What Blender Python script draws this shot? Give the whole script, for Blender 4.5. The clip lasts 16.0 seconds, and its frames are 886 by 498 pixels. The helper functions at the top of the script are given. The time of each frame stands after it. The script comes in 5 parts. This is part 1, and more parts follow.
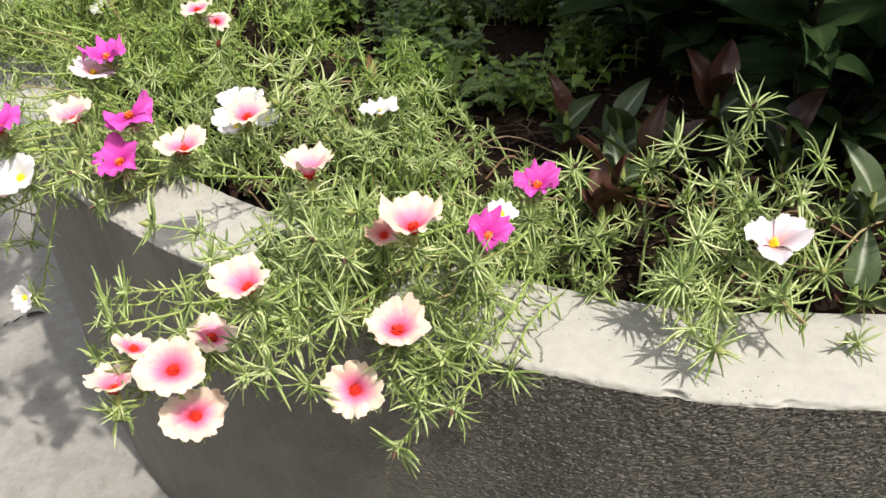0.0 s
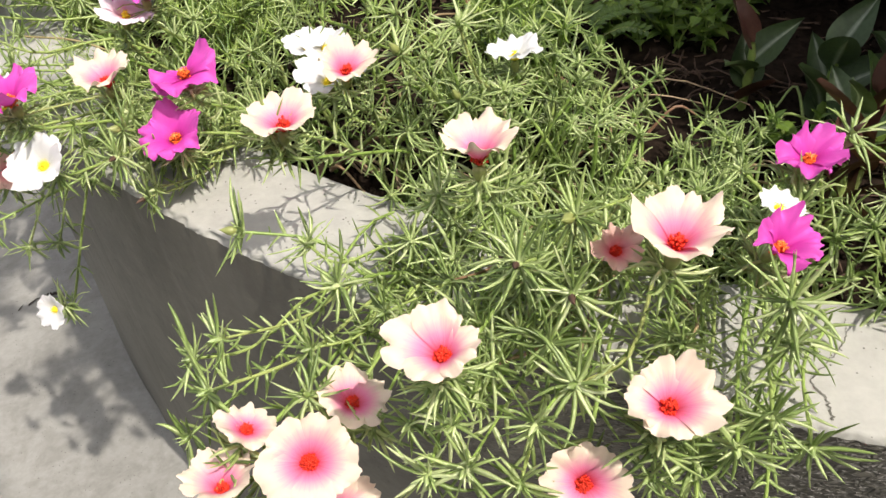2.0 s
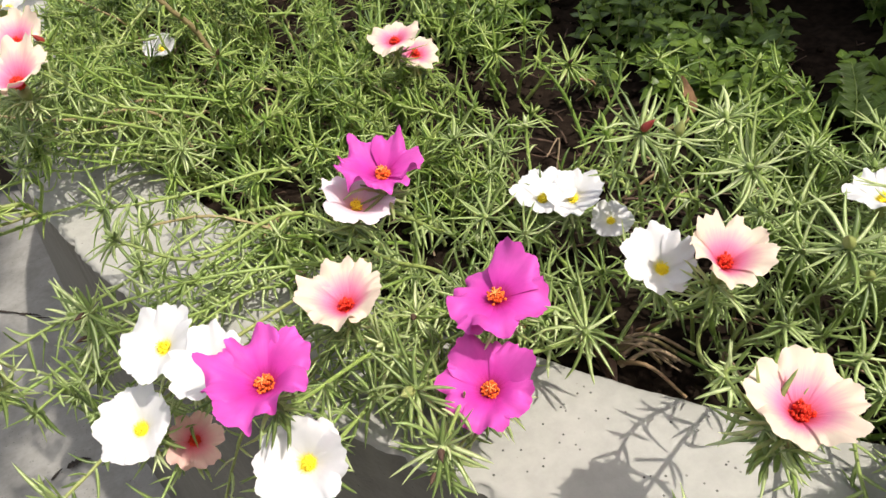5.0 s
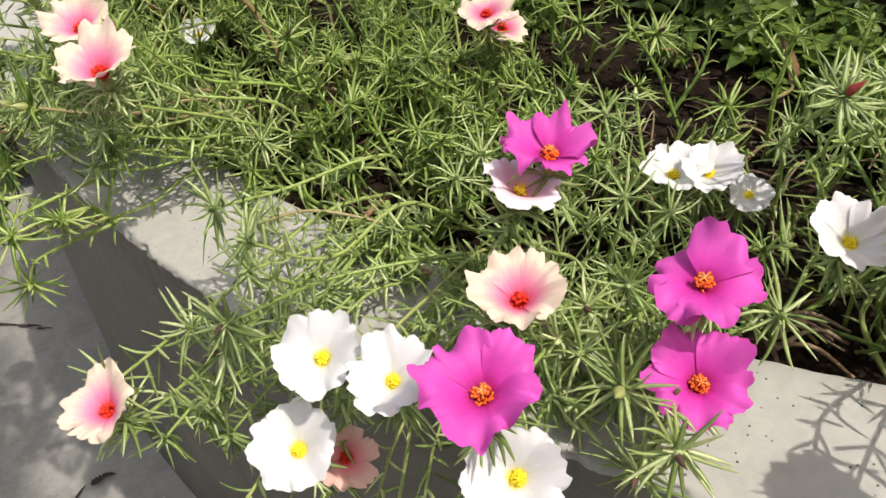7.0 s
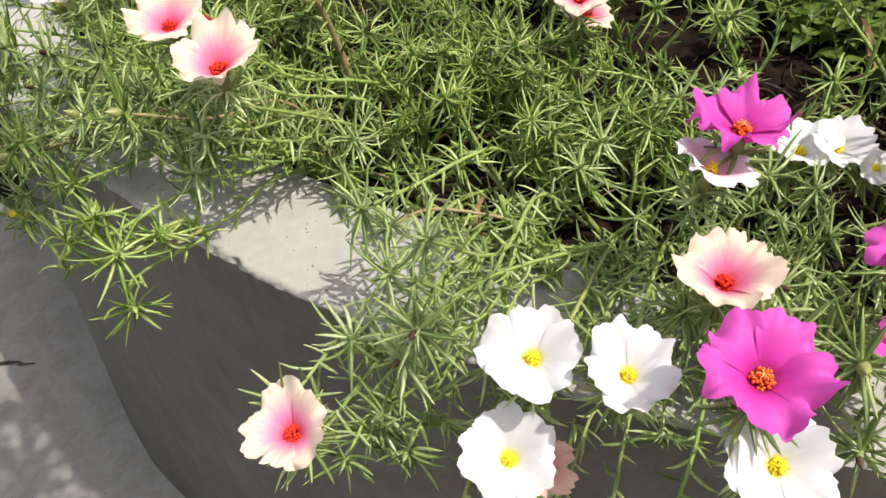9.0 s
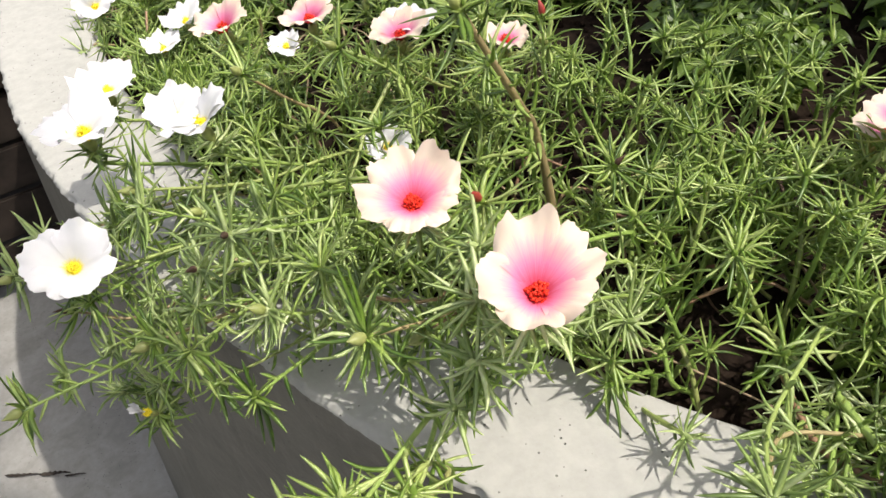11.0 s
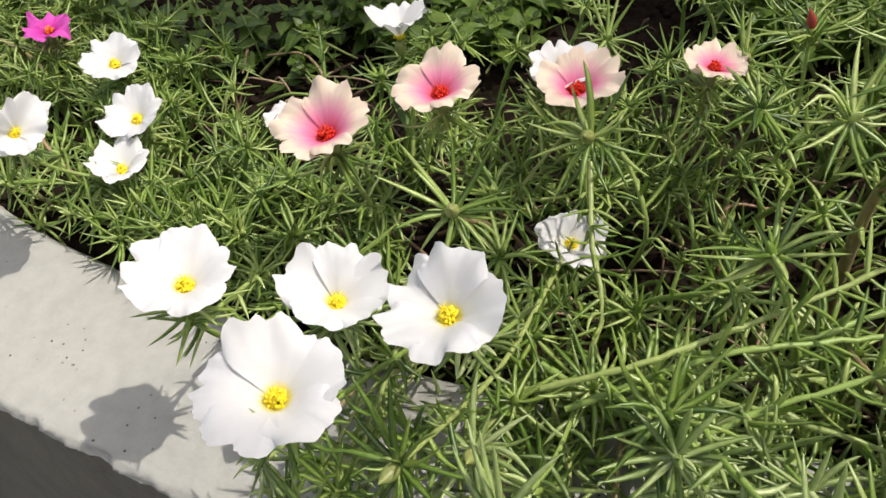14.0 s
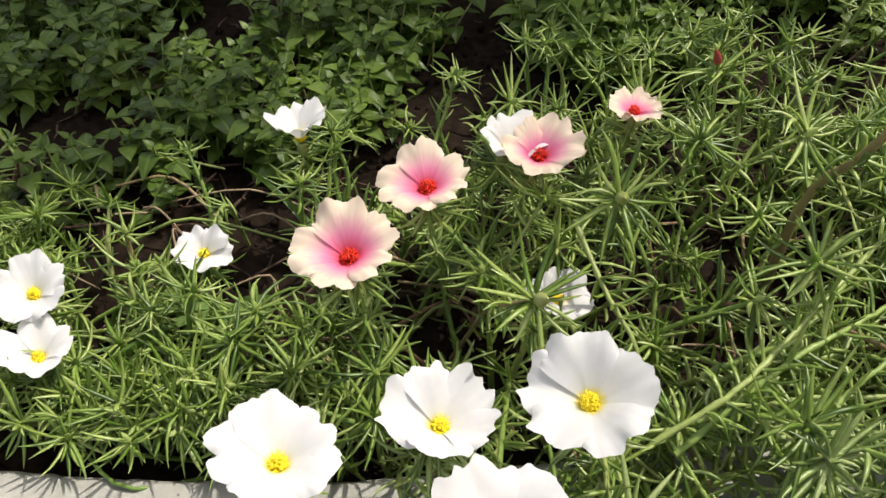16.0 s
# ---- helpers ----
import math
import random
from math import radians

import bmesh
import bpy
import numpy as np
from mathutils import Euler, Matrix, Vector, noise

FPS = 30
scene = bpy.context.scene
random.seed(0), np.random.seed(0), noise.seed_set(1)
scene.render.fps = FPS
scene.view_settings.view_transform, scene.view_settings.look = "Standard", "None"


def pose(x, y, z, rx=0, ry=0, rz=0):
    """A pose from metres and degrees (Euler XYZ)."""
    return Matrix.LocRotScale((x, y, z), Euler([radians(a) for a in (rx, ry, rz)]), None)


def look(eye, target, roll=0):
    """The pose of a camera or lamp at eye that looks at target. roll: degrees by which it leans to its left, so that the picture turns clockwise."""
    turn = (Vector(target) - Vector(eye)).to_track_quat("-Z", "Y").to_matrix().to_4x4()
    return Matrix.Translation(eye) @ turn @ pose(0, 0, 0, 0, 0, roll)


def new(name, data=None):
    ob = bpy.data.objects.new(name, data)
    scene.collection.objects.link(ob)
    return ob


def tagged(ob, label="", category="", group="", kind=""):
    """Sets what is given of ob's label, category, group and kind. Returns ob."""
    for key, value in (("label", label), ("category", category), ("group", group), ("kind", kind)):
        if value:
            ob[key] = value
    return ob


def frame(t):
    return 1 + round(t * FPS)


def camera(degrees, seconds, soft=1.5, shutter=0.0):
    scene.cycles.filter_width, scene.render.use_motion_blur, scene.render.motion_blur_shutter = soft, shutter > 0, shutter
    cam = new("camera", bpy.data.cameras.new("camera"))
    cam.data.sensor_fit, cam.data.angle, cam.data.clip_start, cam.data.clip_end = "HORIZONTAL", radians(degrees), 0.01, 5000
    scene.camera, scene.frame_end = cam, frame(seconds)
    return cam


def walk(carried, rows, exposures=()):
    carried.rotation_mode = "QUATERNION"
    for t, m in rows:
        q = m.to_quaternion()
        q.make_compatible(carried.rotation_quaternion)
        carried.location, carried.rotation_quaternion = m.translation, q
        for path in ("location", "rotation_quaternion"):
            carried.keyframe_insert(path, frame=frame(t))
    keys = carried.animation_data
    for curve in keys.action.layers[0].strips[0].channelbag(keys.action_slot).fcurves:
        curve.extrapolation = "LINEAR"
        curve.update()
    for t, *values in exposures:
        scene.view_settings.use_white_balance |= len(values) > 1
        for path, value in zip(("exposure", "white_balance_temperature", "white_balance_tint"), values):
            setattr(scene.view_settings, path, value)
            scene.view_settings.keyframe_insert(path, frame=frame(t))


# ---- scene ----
cam = camera(60.3, 16.0)
PATH = [
    (0, (0.276, -0.832, 0.992), (0.333, 0.745, -0.237), -4.9),
    (0.5, (0.255, -0.774, 0.972), (0.347, 0.779, -0.283), -6.0),
    (1, (0.224, -0.722, 0.953), (0.31, 0.782, -0.363), -5.7),
    (1.5, (0.192, -0.675, 0.938), (0.255, 0.822, -0.387), -7.1),
    (2, (0.165, -0.65, 0.924), (0.205, 0.811, -0.44), -7.5),
    (2.5, (0.128, -0.624, 0.92), (0.141, 0.857, -0.424), -7.9),
    (3, (0.083, -0.583, 0.91), (0.107, 0.893, -0.44), -7.8),
    (3.5, (0.035, -0.537, 0.923), (0.143, 0.947, -0.413), -7.4),
    (4, (-0.01, -0.508, 0.935), (0.155, 0.977, -0.394), -8.8),
    (4.5, (-0.037, -0.466, 0.933), (0.188, 1.022, -0.385), -6.6),
    (4.7, (-0.039, -0.441, 0.932), (0.175, 1.042, -0.393), -8.3),
    (6.8, (-0.119, -0.351, 0.917), (0.202, 1.055, -0.468), -9.9),
    (7, (-0.134, -0.351, 0.92), (0.197, 1.057, -0.461), -9.7),
    (7.5, (-0.171, -0.345, 0.927), (0.203, 1.065, -0.441), -10.4),
    (8, (-0.206, -0.342, 0.93), (0.274, 1.051, -0.422), -9.1),
    (8.2, (-0.216, -0.342, 0.924), (0.287, 1.013, -0.458), -7.2),
    (10.3, (-0.273, -0.138, 0.908), (0.241, 1.208, -0.48), -10.2),
    (10.5, (-0.28, -0.12, 0.907), (0.233, 1.229, -0.478), -9.9),
    (11, (-0.307, -0.077, 0.918), (0.237, 1.266, -0.461), -9.4),
    (11.5, (-0.341, -0.025, 0.922), (0.282, 1.26, -0.478), -8.9),
    (12, (-0.381, 0.022, 0.929), (0.322, 1.236, -0.496), -8.0),
    (12.5, (-0.416, 0.062, 0.931), (0.42, 1.197, -0.488), -6.9),
    (13, (-0.42, 0.102, 0.926), (0.449, 1.195, -0.507), -5.8),
    (13.5, (-0.405, 0.167, 0.908), (0.491, 1.178, -0.567), -8.7),
    (14, (-0.393, 0.217, 0.892), (0.572, 1.147, -0.593), -7.4),
    (14.5, (-0.401, 0.245, 0.892), (0.567, 1.129, -0.618), -6.3),
    (15, (-0.416, 0.279, 0.9), (0.673, 1.043, -0.593), -5.0),
    (15.5, (-0.432, 0.312, 0.904), (0.8, 0.899, -0.559), -2.8),
    (16, (-0.433, 0.338, 0.906), (0.925, 0.698, -0.517), -1.3),
]
walk(cam, [(t, look(eye, target, roll)) for t, eye, target, roll in PATH], [(0.0, 0.70, 6750, 12), (2.0, 0.62, 6750, 12), (4.5, 0.56, 6750, 12), (7.5, 0.38, 6850, 13), (10.3, 0.66, 6640, 12), (13.0, 0.36, 6680, 12), (14.7, 0.24, 6750, 12), (16.0, 0.36, 6900, 11)])

# ---------------------------------------------------------------- light
SUN_AZ, SUN_EL = -44.5, 59.5
sun_dir = Vector((math.cos(radians(SUN_EL)) * math.cos(radians(SUN_AZ)),
                  math.cos(radians(SUN_EL)) * math.sin(radians(SUN_AZ)),
                  math.sin(radians(SUN_EL))))
world = bpy.data.worlds.new("sky")
scene.world = world
world.use_nodes = True
wn = world.node_tree
sky = wn.nodes.new("ShaderNodeTexSky")
sky.sky_type = "NISHITA"
sky.sun_disc = False
sky.sun_elevation = radians(SUN_EL)
sky.sun_rotation = radians(90 - SUN_AZ)
bg = wn.nodes["Background"]
sky.dust_density = 4.0
haze = wn.nodes.new("ShaderNodeHueSaturation")
haze.inputs["Saturation"].default_value = 0.45
bg.inputs["Strength"].default_value = 0.15
wn.links.new(sky.outputs["Color"], haze.inputs["Color"])
wn.links.new(haze.outputs["Color"], bg.inputs["Color"])
sun = bpy.data.lights.new("sun", "SUN")
sun.energy, sun.angle, sun.color = 2.9, radians(0.8), (1.0, 0.96, 0.89)
sun_ob = new("sun", sun)
sun_ob.matrix_world = look(sun_dir * 20, (0, 0, 0))

TOP_Z, SOIL_Z, WALL_W = 0.58, 0.548, 0.094
rng = np.random.default_rng(7)


# ---------------------------------------------------------------- materials
def material(name, rough=0.6, spec=0.4):
    m = bpy.data.materials.new(name)
    m.use_nodes = True
    nt = m.node_tree
    b = nt.nodes["Principled BSDF"]
    b.inputs["Roughness"].default_value = rough
    b.inputs["Specular IOR Level"].default_value = spec
    return m, nt, b


def node(nt, kind, **values):
    n = nt.nodes.new(kind)
    for k, v in values.items():
        n.inputs[k].default_value = v
    return n


def noise_tex(nt, coord, scale, detail=4.0, rough=0.55, dist=0.0):
    n = node(nt, "ShaderNodeTexNoise", Scale=scale, Detail=detail, Roughness=rough, Distortion=dist)
    nt.links.new(coord, n.inputs["Vector"])
    return n.outputs["Fac"]


def ramp(nt, fac, stops):
    r = nt.nodes.new("ShaderNodeValToRGB")
    e = r.color_ramp.elements
    while len(e) < len(stops):
        e.new(0.5)
    for el, (p, c) in zip(e, stops):
        el.position, el.color = p, (*c, 1)
    nt.links.new(fac, r.inputs["Fac"])
    return r.outputs["Color"]


def mix(nt, fac, a, b, mode="MIX"):
    n = nt.nodes.new("ShaderNodeMix")
    n.data_type, n.blend_type = "RGBA", mode
    for sock, v in ((n.inputs[0], fac), (n.inputs[6], a), (n.inputs[7], b)):
        if isinstance(v, bpy.types.NodeSocket):
            nt.links.new(v, sock)
        elif isinstance(v, (int, float)):
            sock.default_value = v
        else:
            sock.default_value = (*v, 1)
    return n.outputs[2]


def bump(nt, bsdf, height, strength, distance, under=None):
    n = node(nt, "ShaderNodeBump", Strength=strength, Distance=distance)
    nt.links.new(height, n.inputs["Height"])
    if under is not None:
        nt.links.new(under, n.inputs["Normal"])
    nt.links.new(n.outputs["Normal"], bsdf.inputs["Normal"])
    return n.outputs["Normal"]


def object_coord(nt):
    return nt.nodes.new("ShaderNodeTexCoord").outputs["Object"]


def concrete(name, light, dark, grain, coarse, ridge=0.0, stain=0.0):
    m, nt, b = material(name, 0.82, 0.25)
    co = object_coord(nt)
    big = noise_tex(nt, co, 5.0, 6.0, 0.6)
    fine = noise_tex(nt, co, 90.0, 5.0, 0.65)
    base = ramp(nt, big, [(0.3, dark), (0.7, light)])
    base = mix(nt, 0.4, base, ramp(nt, fine, [(0.35, [c * 0.8 for c in light]), (0.65, [min(1, c * 1.12) for c in light])]))
    pits = nt.nodes.new("ShaderNodeTexVoronoi")
    pits.inputs["Scale"].default_value = 170.0
    nt.links.new(co, pits.inputs["Vector"])
    pit = ramp(nt, pits.outputs["Distance"], [(0.06, (0, 0, 0)), (0.14, (1, 1, 1))])
    gate = ramp(nt, noise_tex(nt, co, 23.0, 2.0), [(0.47, (1, 1, 1)), (0.54, (0, 0, 0))])
    pit = mix(nt, 1.0, pit, gate, "LIGHTEN")
    base = mix(nt, 1.0, base, mix(nt, 0.85, (1, 1, 1), pit), "MULTIPLY")
    if stain:
        spots = ramp(nt, noise_tex(nt, co, 16.0, 8.0, 0.7, 0.4), [(0.42, (0.55, 0.54, 0.52)), (0.55, (1, 1, 1)), (0.75, (1.12, 1.12, 1.1))])
        base = mix(nt, stain, base, mix(nt, 1.0, base, spots, "MULTIPLY"))
    nt.links.new(base, b.inputs["Base Color"])
    n1 = bump(nt, b, fine, grain, 0.0012)
    n2 = bump(nt, b, pit, 0.6, 0.0008, n1)
    lump = noise_tex(nt, co, 26.0, 3.0)
    n3 = bump(nt, b, lump, coarse, 0.004, n2)
    if ridge:
        mp = nt.nodes.new("ShaderNodeMapping")
        mp.vector_type = "TEXTURE"
        mp.inputs["Rotation"].default_value = (0.0, -0.5, 0.0)
        mp.inputs["Scale"].default_value = (2.3, 1.6, 1.0)
        nt.links.new(co, mp.inputs["Vector"])
        r = noise_tex(nt, mp.outputs["Vector"], 300.0, 1.5, 0.5, 0.8)
        sx = nt.nodes.new("ShaderNodeSeparateXYZ")
        nt.links.new(co, sx.inputs[0])
        rough_end = nt.nodes.new("ShaderNodeMapRange")
        for k, v in enumerate((0.12, 0.34, 0.04, ridge)):
            rough_end.inputs[k + 1].default_value = v
        nt.links.new(sx.outputs["X"], rough_end.inputs[0])
        bump(nt, b, ramp(nt, r, [(0.36, (0, 0, 0)), (0.64, (1, 1, 1))]), ridge, 0.012, n3)
        b.inputs["Roughness"].default_value = 0.5
        b.inputs["Specular IOR Level"].default_value = 0.5
        nt.links.new(rough_end.outputs[0], b.inputs["Normal"].links[0].from_node.inputs["Strength"])
    return m


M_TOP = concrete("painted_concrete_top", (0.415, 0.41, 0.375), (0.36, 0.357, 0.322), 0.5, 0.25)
# face colour set darker than the top to carry the shade on the side
M_FACE = concrete("painted_render_shade_toned", (0.128, 0.121, 0.098), (0.100, 0.094, 0.076), 0.35, 0.2, 1.0, 0.5)
M_FLOOR = concrete("floor_concrete", (0.305, 0.30, 0.278), (0.235, 0.231, 0.213), 0.12, 0.08, 0.0, 0.35)


def plain(name, colour, rough=0.7, scale=60.0, spread=0.3):
    m, nt, b = material(name, rough, 0.3)
    co = object_coord(nt)
    c = ramp(nt, noise_tex(nt, co, scale), [(0.3, [v * (1 - spread) for v in colour]), (0.7, [min(1, v * (1 + spread)) for v in colour])])
    nt.links.new(c, b.inputs["Base Color"])
    bump(nt, b, noise_tex(nt, co, scale * 4), 0.4, 0.001)
    return m


M_CRACK = plain("crack_dust", (0.12, 0.115, 0.10))
M_SOIL = plain("dark_soil", (0.018, 0.0125, 0.009), 0.95, 120.0, 0.55)
M_SOIL.node_tree.nodes["Principled BSDF"].inputs["Specular IOR Level"].default_value = 0.04
M_CHIP = plain("dry_litter", (0.09, 0.056, 0.038), 0.8, 200.0, 0.6)
M_SCRAP = plain("scrap_dark", (0.035, 0.028, 0.022), 0.85, 200.0, 0.5)
M_BROWN = plain("dry_brown_leaf", (0.20, 0.115, 0.06), 0.75, 90.0, 0.35)
M_STRAW = plain("dry_straw", (0.34, 0.25, 0.16), 0.8, 200.0, 0.35)
M_WOOD = plain("dark_boards", (0.022, 0.016, 0.012), 0.7, 30.0, 0.5)
M_PUTTY = plain("white_splash", (0.6, 0.6, 0.58), 0.6)


def leaf_material(name, stops, rough, translucency, spec=0.5, vein=None, tipcol=None):
    """stops: colours from the darkest to the lightest leaf; the colour varies from leaf to leaf and along it."""
    m, nt, b = material(name, rough, spec)
    geo = nt.nodes.new("ShaderNodeNewGeometry")
    info = nt.nodes.new("ShaderNodeObjectInfo")
    add = nt.nodes.new("ShaderNodeMath")
    add.operation = "ADD"
    nt.links.new(info.outputs["Random"], add.inputs[1])
    half = nt.nodes.new("ShaderNodeMath")
    half.operation = "MULTIPLY"
    half.inputs[1].default_value = 0.32
    own = nt.nodes.new("ShaderNodeMath")
    own.operation = "MULTIPLY"
    own.inputs[1].default_value = 2.1
    nt.links.new(geo.outputs["Random Per Island"], own.inputs[0])
    nt.links.new(own.outputs[0], add.inputs[0])
    nt.links.new(add.outputs[0], half.inputs[0])
    n = len(stops) - 1
    base = ramp(nt, half.outputs[0], [(0.12 + 0.76 * i / n, c) for i, c in enumerate(stops)])
    uv = nt.nodes.new("ShaderNodeUVMap")
    sep = nt.nodes.new("ShaderNodeSeparateXYZ")
    nt.links.new(uv.outputs["UV"], sep.inputs[0])
    if tipcol:
        f = ramp(nt, sep.outputs["Y"], [(0.0, (0.55, 0.55, 0.55)), (0.25, (0, 0, 0)), (0.8, (0, 0, 0)), (1.0, (0.5, 0.5, 0.5))])
        base = mix(nt, f, base, tipcol)
    if vein:
        f = ramp(nt, sep.outputs["X"], [(0.40, (0, 0, 0)), (0.5, (1, 1, 1)), (0.60, (0, 0, 0))])
        base = mix(nt, f, base, vein)
    fine = noise_tex(nt, object_coord(nt), 300.0, 3.0)
    base = mix(nt, 0.25, base, mix(nt, 1.0, base, ramp(nt, fine, [(0.3, (0.4, 0.4, 0.4)), (0.7, (1.5, 1.5, 1.5))]), "MULTIPLY"))
    nt.links.new(base, b.inputs["Base Color"])
    bump(nt, b, fine, 0.25, 0.0006)
    if translucency:
        tr = nt.nodes.new("ShaderNodeBsdfTranslucent")
        nt.links.new(mix(nt, 1.0, base, (1.2, 1.3, 0.6), "MULTIPLY"), tr.inputs["Color"])
        ms = nt.nodes.new("ShaderNodeMixShader")
        ms.inputs[0].default_value = translucency
        out = nt.nodes["Material Output"]
        nt.links.new(b.outputs[0], ms.inputs[1])
        nt.links.new(tr.outputs[0], ms.inputs[2])
        nt.links.new(ms.outputs[0], out.inputs["Surface"])
    return m


M_NEEDLE = leaf_material("needle_leaf", [(0.15, 0.225, 0.055), (0.31, 0.42, 0.125), (0.48, 0.58, 0.235), (0.70, 0.76, 0.44)], 0.44, 0.3, 0.95, None, (0.62, 0.69, 0.40))
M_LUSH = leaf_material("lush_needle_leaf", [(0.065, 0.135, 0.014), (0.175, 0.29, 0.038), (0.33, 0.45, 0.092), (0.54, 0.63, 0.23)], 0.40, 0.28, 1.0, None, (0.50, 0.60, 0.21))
M_STEM = leaf_material("fleshy_stem", [(0.14, 0.23, 0.045), (0.22, 0.33, 0.07), (0.30, 0.38, 0.11), (0.32, 0.24, 0.12)], 0.42, 0.0)
M_REDSTEM = leaf_material("reddish_stem", [(0.20, 0.10, 0.065), (0.30, 0.17, 0.10), (0.33, 0.27, 0.13), (0.22, 0.08, 0.06)], 0.5, 0.0)
M_MINT = leaf_material("broad_leaf", [(0.032, 0.062, 0.008), (0.064, 0.115, 0.013), (0.10, 0.168, 0.023), (0.14, 0.215, 0.032)], 0.42, 0.25, 0.4, (0.13, 0.20, 0.055))
M_STRIPE = leaf_material("striped_leaf", [(0.045, 0.075, 0.03), (0.07, 0.10, 0.045)], 0.42, 0.12, 0.3, (0.30, 0.34, 0.25))
M_PURPLE = leaf_material("purple_leaf", [(0.060, 0.028, 0.018), (0.10, 0.042, 0.032)], 0.35, 0.15, 0.5)
M_GREENLEAF = leaf_material("fresh_leaf", [(0.09, 0.15, 0.045), (0.13, 0.20, 0.06)], 0.35, 0.2, 0.5, (0.22, 0.26, 0.13))
# dark green leaf, its colour and gloss lowered further to carry deep shade
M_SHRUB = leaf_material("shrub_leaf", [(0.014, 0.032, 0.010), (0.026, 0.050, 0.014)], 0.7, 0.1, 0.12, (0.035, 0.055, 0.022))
M_GRASS = leaf_material("grass_blade", [(0.10, 0.19, 0.04), (0.14, 0.24, 0.06)], 0.45, 0.3, 0.4, (0.2, 0.28, 0.1))
M_BUD = leaf_material("bud_green", [(0.25, 0.30, 0.08), (0.36, 0.38, 0.14)], 0.4, 0.1)
M_REDBUD = leaf_material("bud_red", [(0.32, 0.035, 0.03), (0.40, 0.06, 0.05)], 0.45, 0.1)
M_DRY = leaf_material("withered_brown", [(0.07, 0.035, 0.024), (0.12, 0.065, 0.042)], 0.7, 0.1)


def petal_material(name, inner, mid, outer, edges=(0.12, 0.42, 0.8), trans=0.26):
    m, nt, b = material(name, 0.55, 0.25)
    uv = nt.nodes.new("ShaderNodeUVMap")
    sep = nt.nodes.new("ShaderNodeSeparateXYZ")
    nt.links.new(uv.outputs["UV"], sep.inputs[0])
    streak = nt.nodes.new("ShaderNodeMapping")
    streak.inputs["Scale"].default_value = (22.0, 1.2, 1.0)
    nt.links.new(uv.outputs["UV"], streak.inputs["Vector"])
    lines = noise_tex(nt, streak.outputs["Vector"], 1.6, 3.0)
    wob = nt.nodes.new("ShaderNodeMath")
    wob.operation = "MULTIPLY_ADD"
    wob.inputs[1].default_value = 0.28
    nt.links.new(lines, wob.inputs[0])
    nt.links.new(sep.outputs["Y"], wob.inputs[2])
    sub = nt.nodes.new("ShaderNodeMath")
    sub.operation = "SUBTRACT"
    sub.inputs[1].default_value = 0.14
    nt.links.new(wob.outputs[0], sub.inputs[0])
    base = ramp(nt, sub.outputs[0], [(edges[0], inner), (edges[1], mid), (edges[2], outer)])
    info = nt.nodes.new("ShaderNodeObjectInfo")
    base = mix(nt, 0.12, base, mix(nt, 1.0, base, ramp(nt, info.outputs["Random"], [(0, (0.55, 0.55, 0.6)), (1, (1.2, 1.15, 1.0))]), "MULTIPLY"))
    cloud = ramp(nt, noise_tex(nt, object_coord(nt), 110.0, 3.0), [(0.3, (0.80, 0.78, 0.80)), (0.7, (1.08, 1.08, 1.08))])
    base = mix(nt, 0.55 if name == "magenta_petal" else 0.22, base, mix(nt, 1.0, base, cloud, "MULTIPLY"))
    nt.links.new(base, b.inputs["Base Color"])
    bump(nt, b, lines, 0.12, 0.0003)
    tr = nt.nodes.new("ShaderNodeBsdfTranslucent")
    nt.links.new(base, tr.inputs["Color"])
    ms = nt.nodes.new("ShaderNodeMixShader")
    ms.inputs[0].default_value = trans
    nt.links.new(b.outputs[0], ms.inputs[1])
    nt.links.new(tr.outputs[0], ms.inputs[2])
    nt.links.new(ms.outputs[0], nt.nodes["Material Output"].inputs["Surface"])
    return m


PETAL = {
    "white": petal_material("white_petal", (0.90, 0.80, 0.18), (0.84, 0.84, 0.82), (0.84, 0.84, 0.85), (0.16, 0.25, 0.6), 0.28),
    "magenta": petal_material("magenta_petal", (0.40, 0.012, 0.11), (0.68, 0.05, 0.43), (0.76, 0.11, 0.54), (0.12, 0.36, 0.8)),
    "cream": petal_material("cream_petal", (0.76, 0.05, 0.11), (0.86, 0.27, 0.46), (0.85, 0.71, 0.58), (0.14, 0.42, 0.80)),
    "blush": petal_material("blush_petal", (0.85, 0.40, 0.45), (0.85, 0.62, 0.68), (0.88, 0.81, 0.87), (0.12, 0.4, 0.8)),
    "pink": petal_material("pink_petal", (0.75, 0.08, 0.12), (0.82, 0.30, 0.34), (0.84, 0.55, 0.48), (0.14, 0.4, 0.8)),
}
M_YELLOW = plain("yellow_stamen", (0.97, 0.78, 0.04), 0.6, 400.0, 0.04)
M_ORANGE = plain("orange_stamen", (0.88, 0.17, 0.03), 0.6, 400.0, 0.25)
M_RED = plain("red_stamen", (0.70, 0.045, 0.02), 0.6, 400.0, 0.3)
M_STIGMA = plain("pale_stigma", (0.75, 0.40, 0.12), 0.6, 300.0, 0.1)


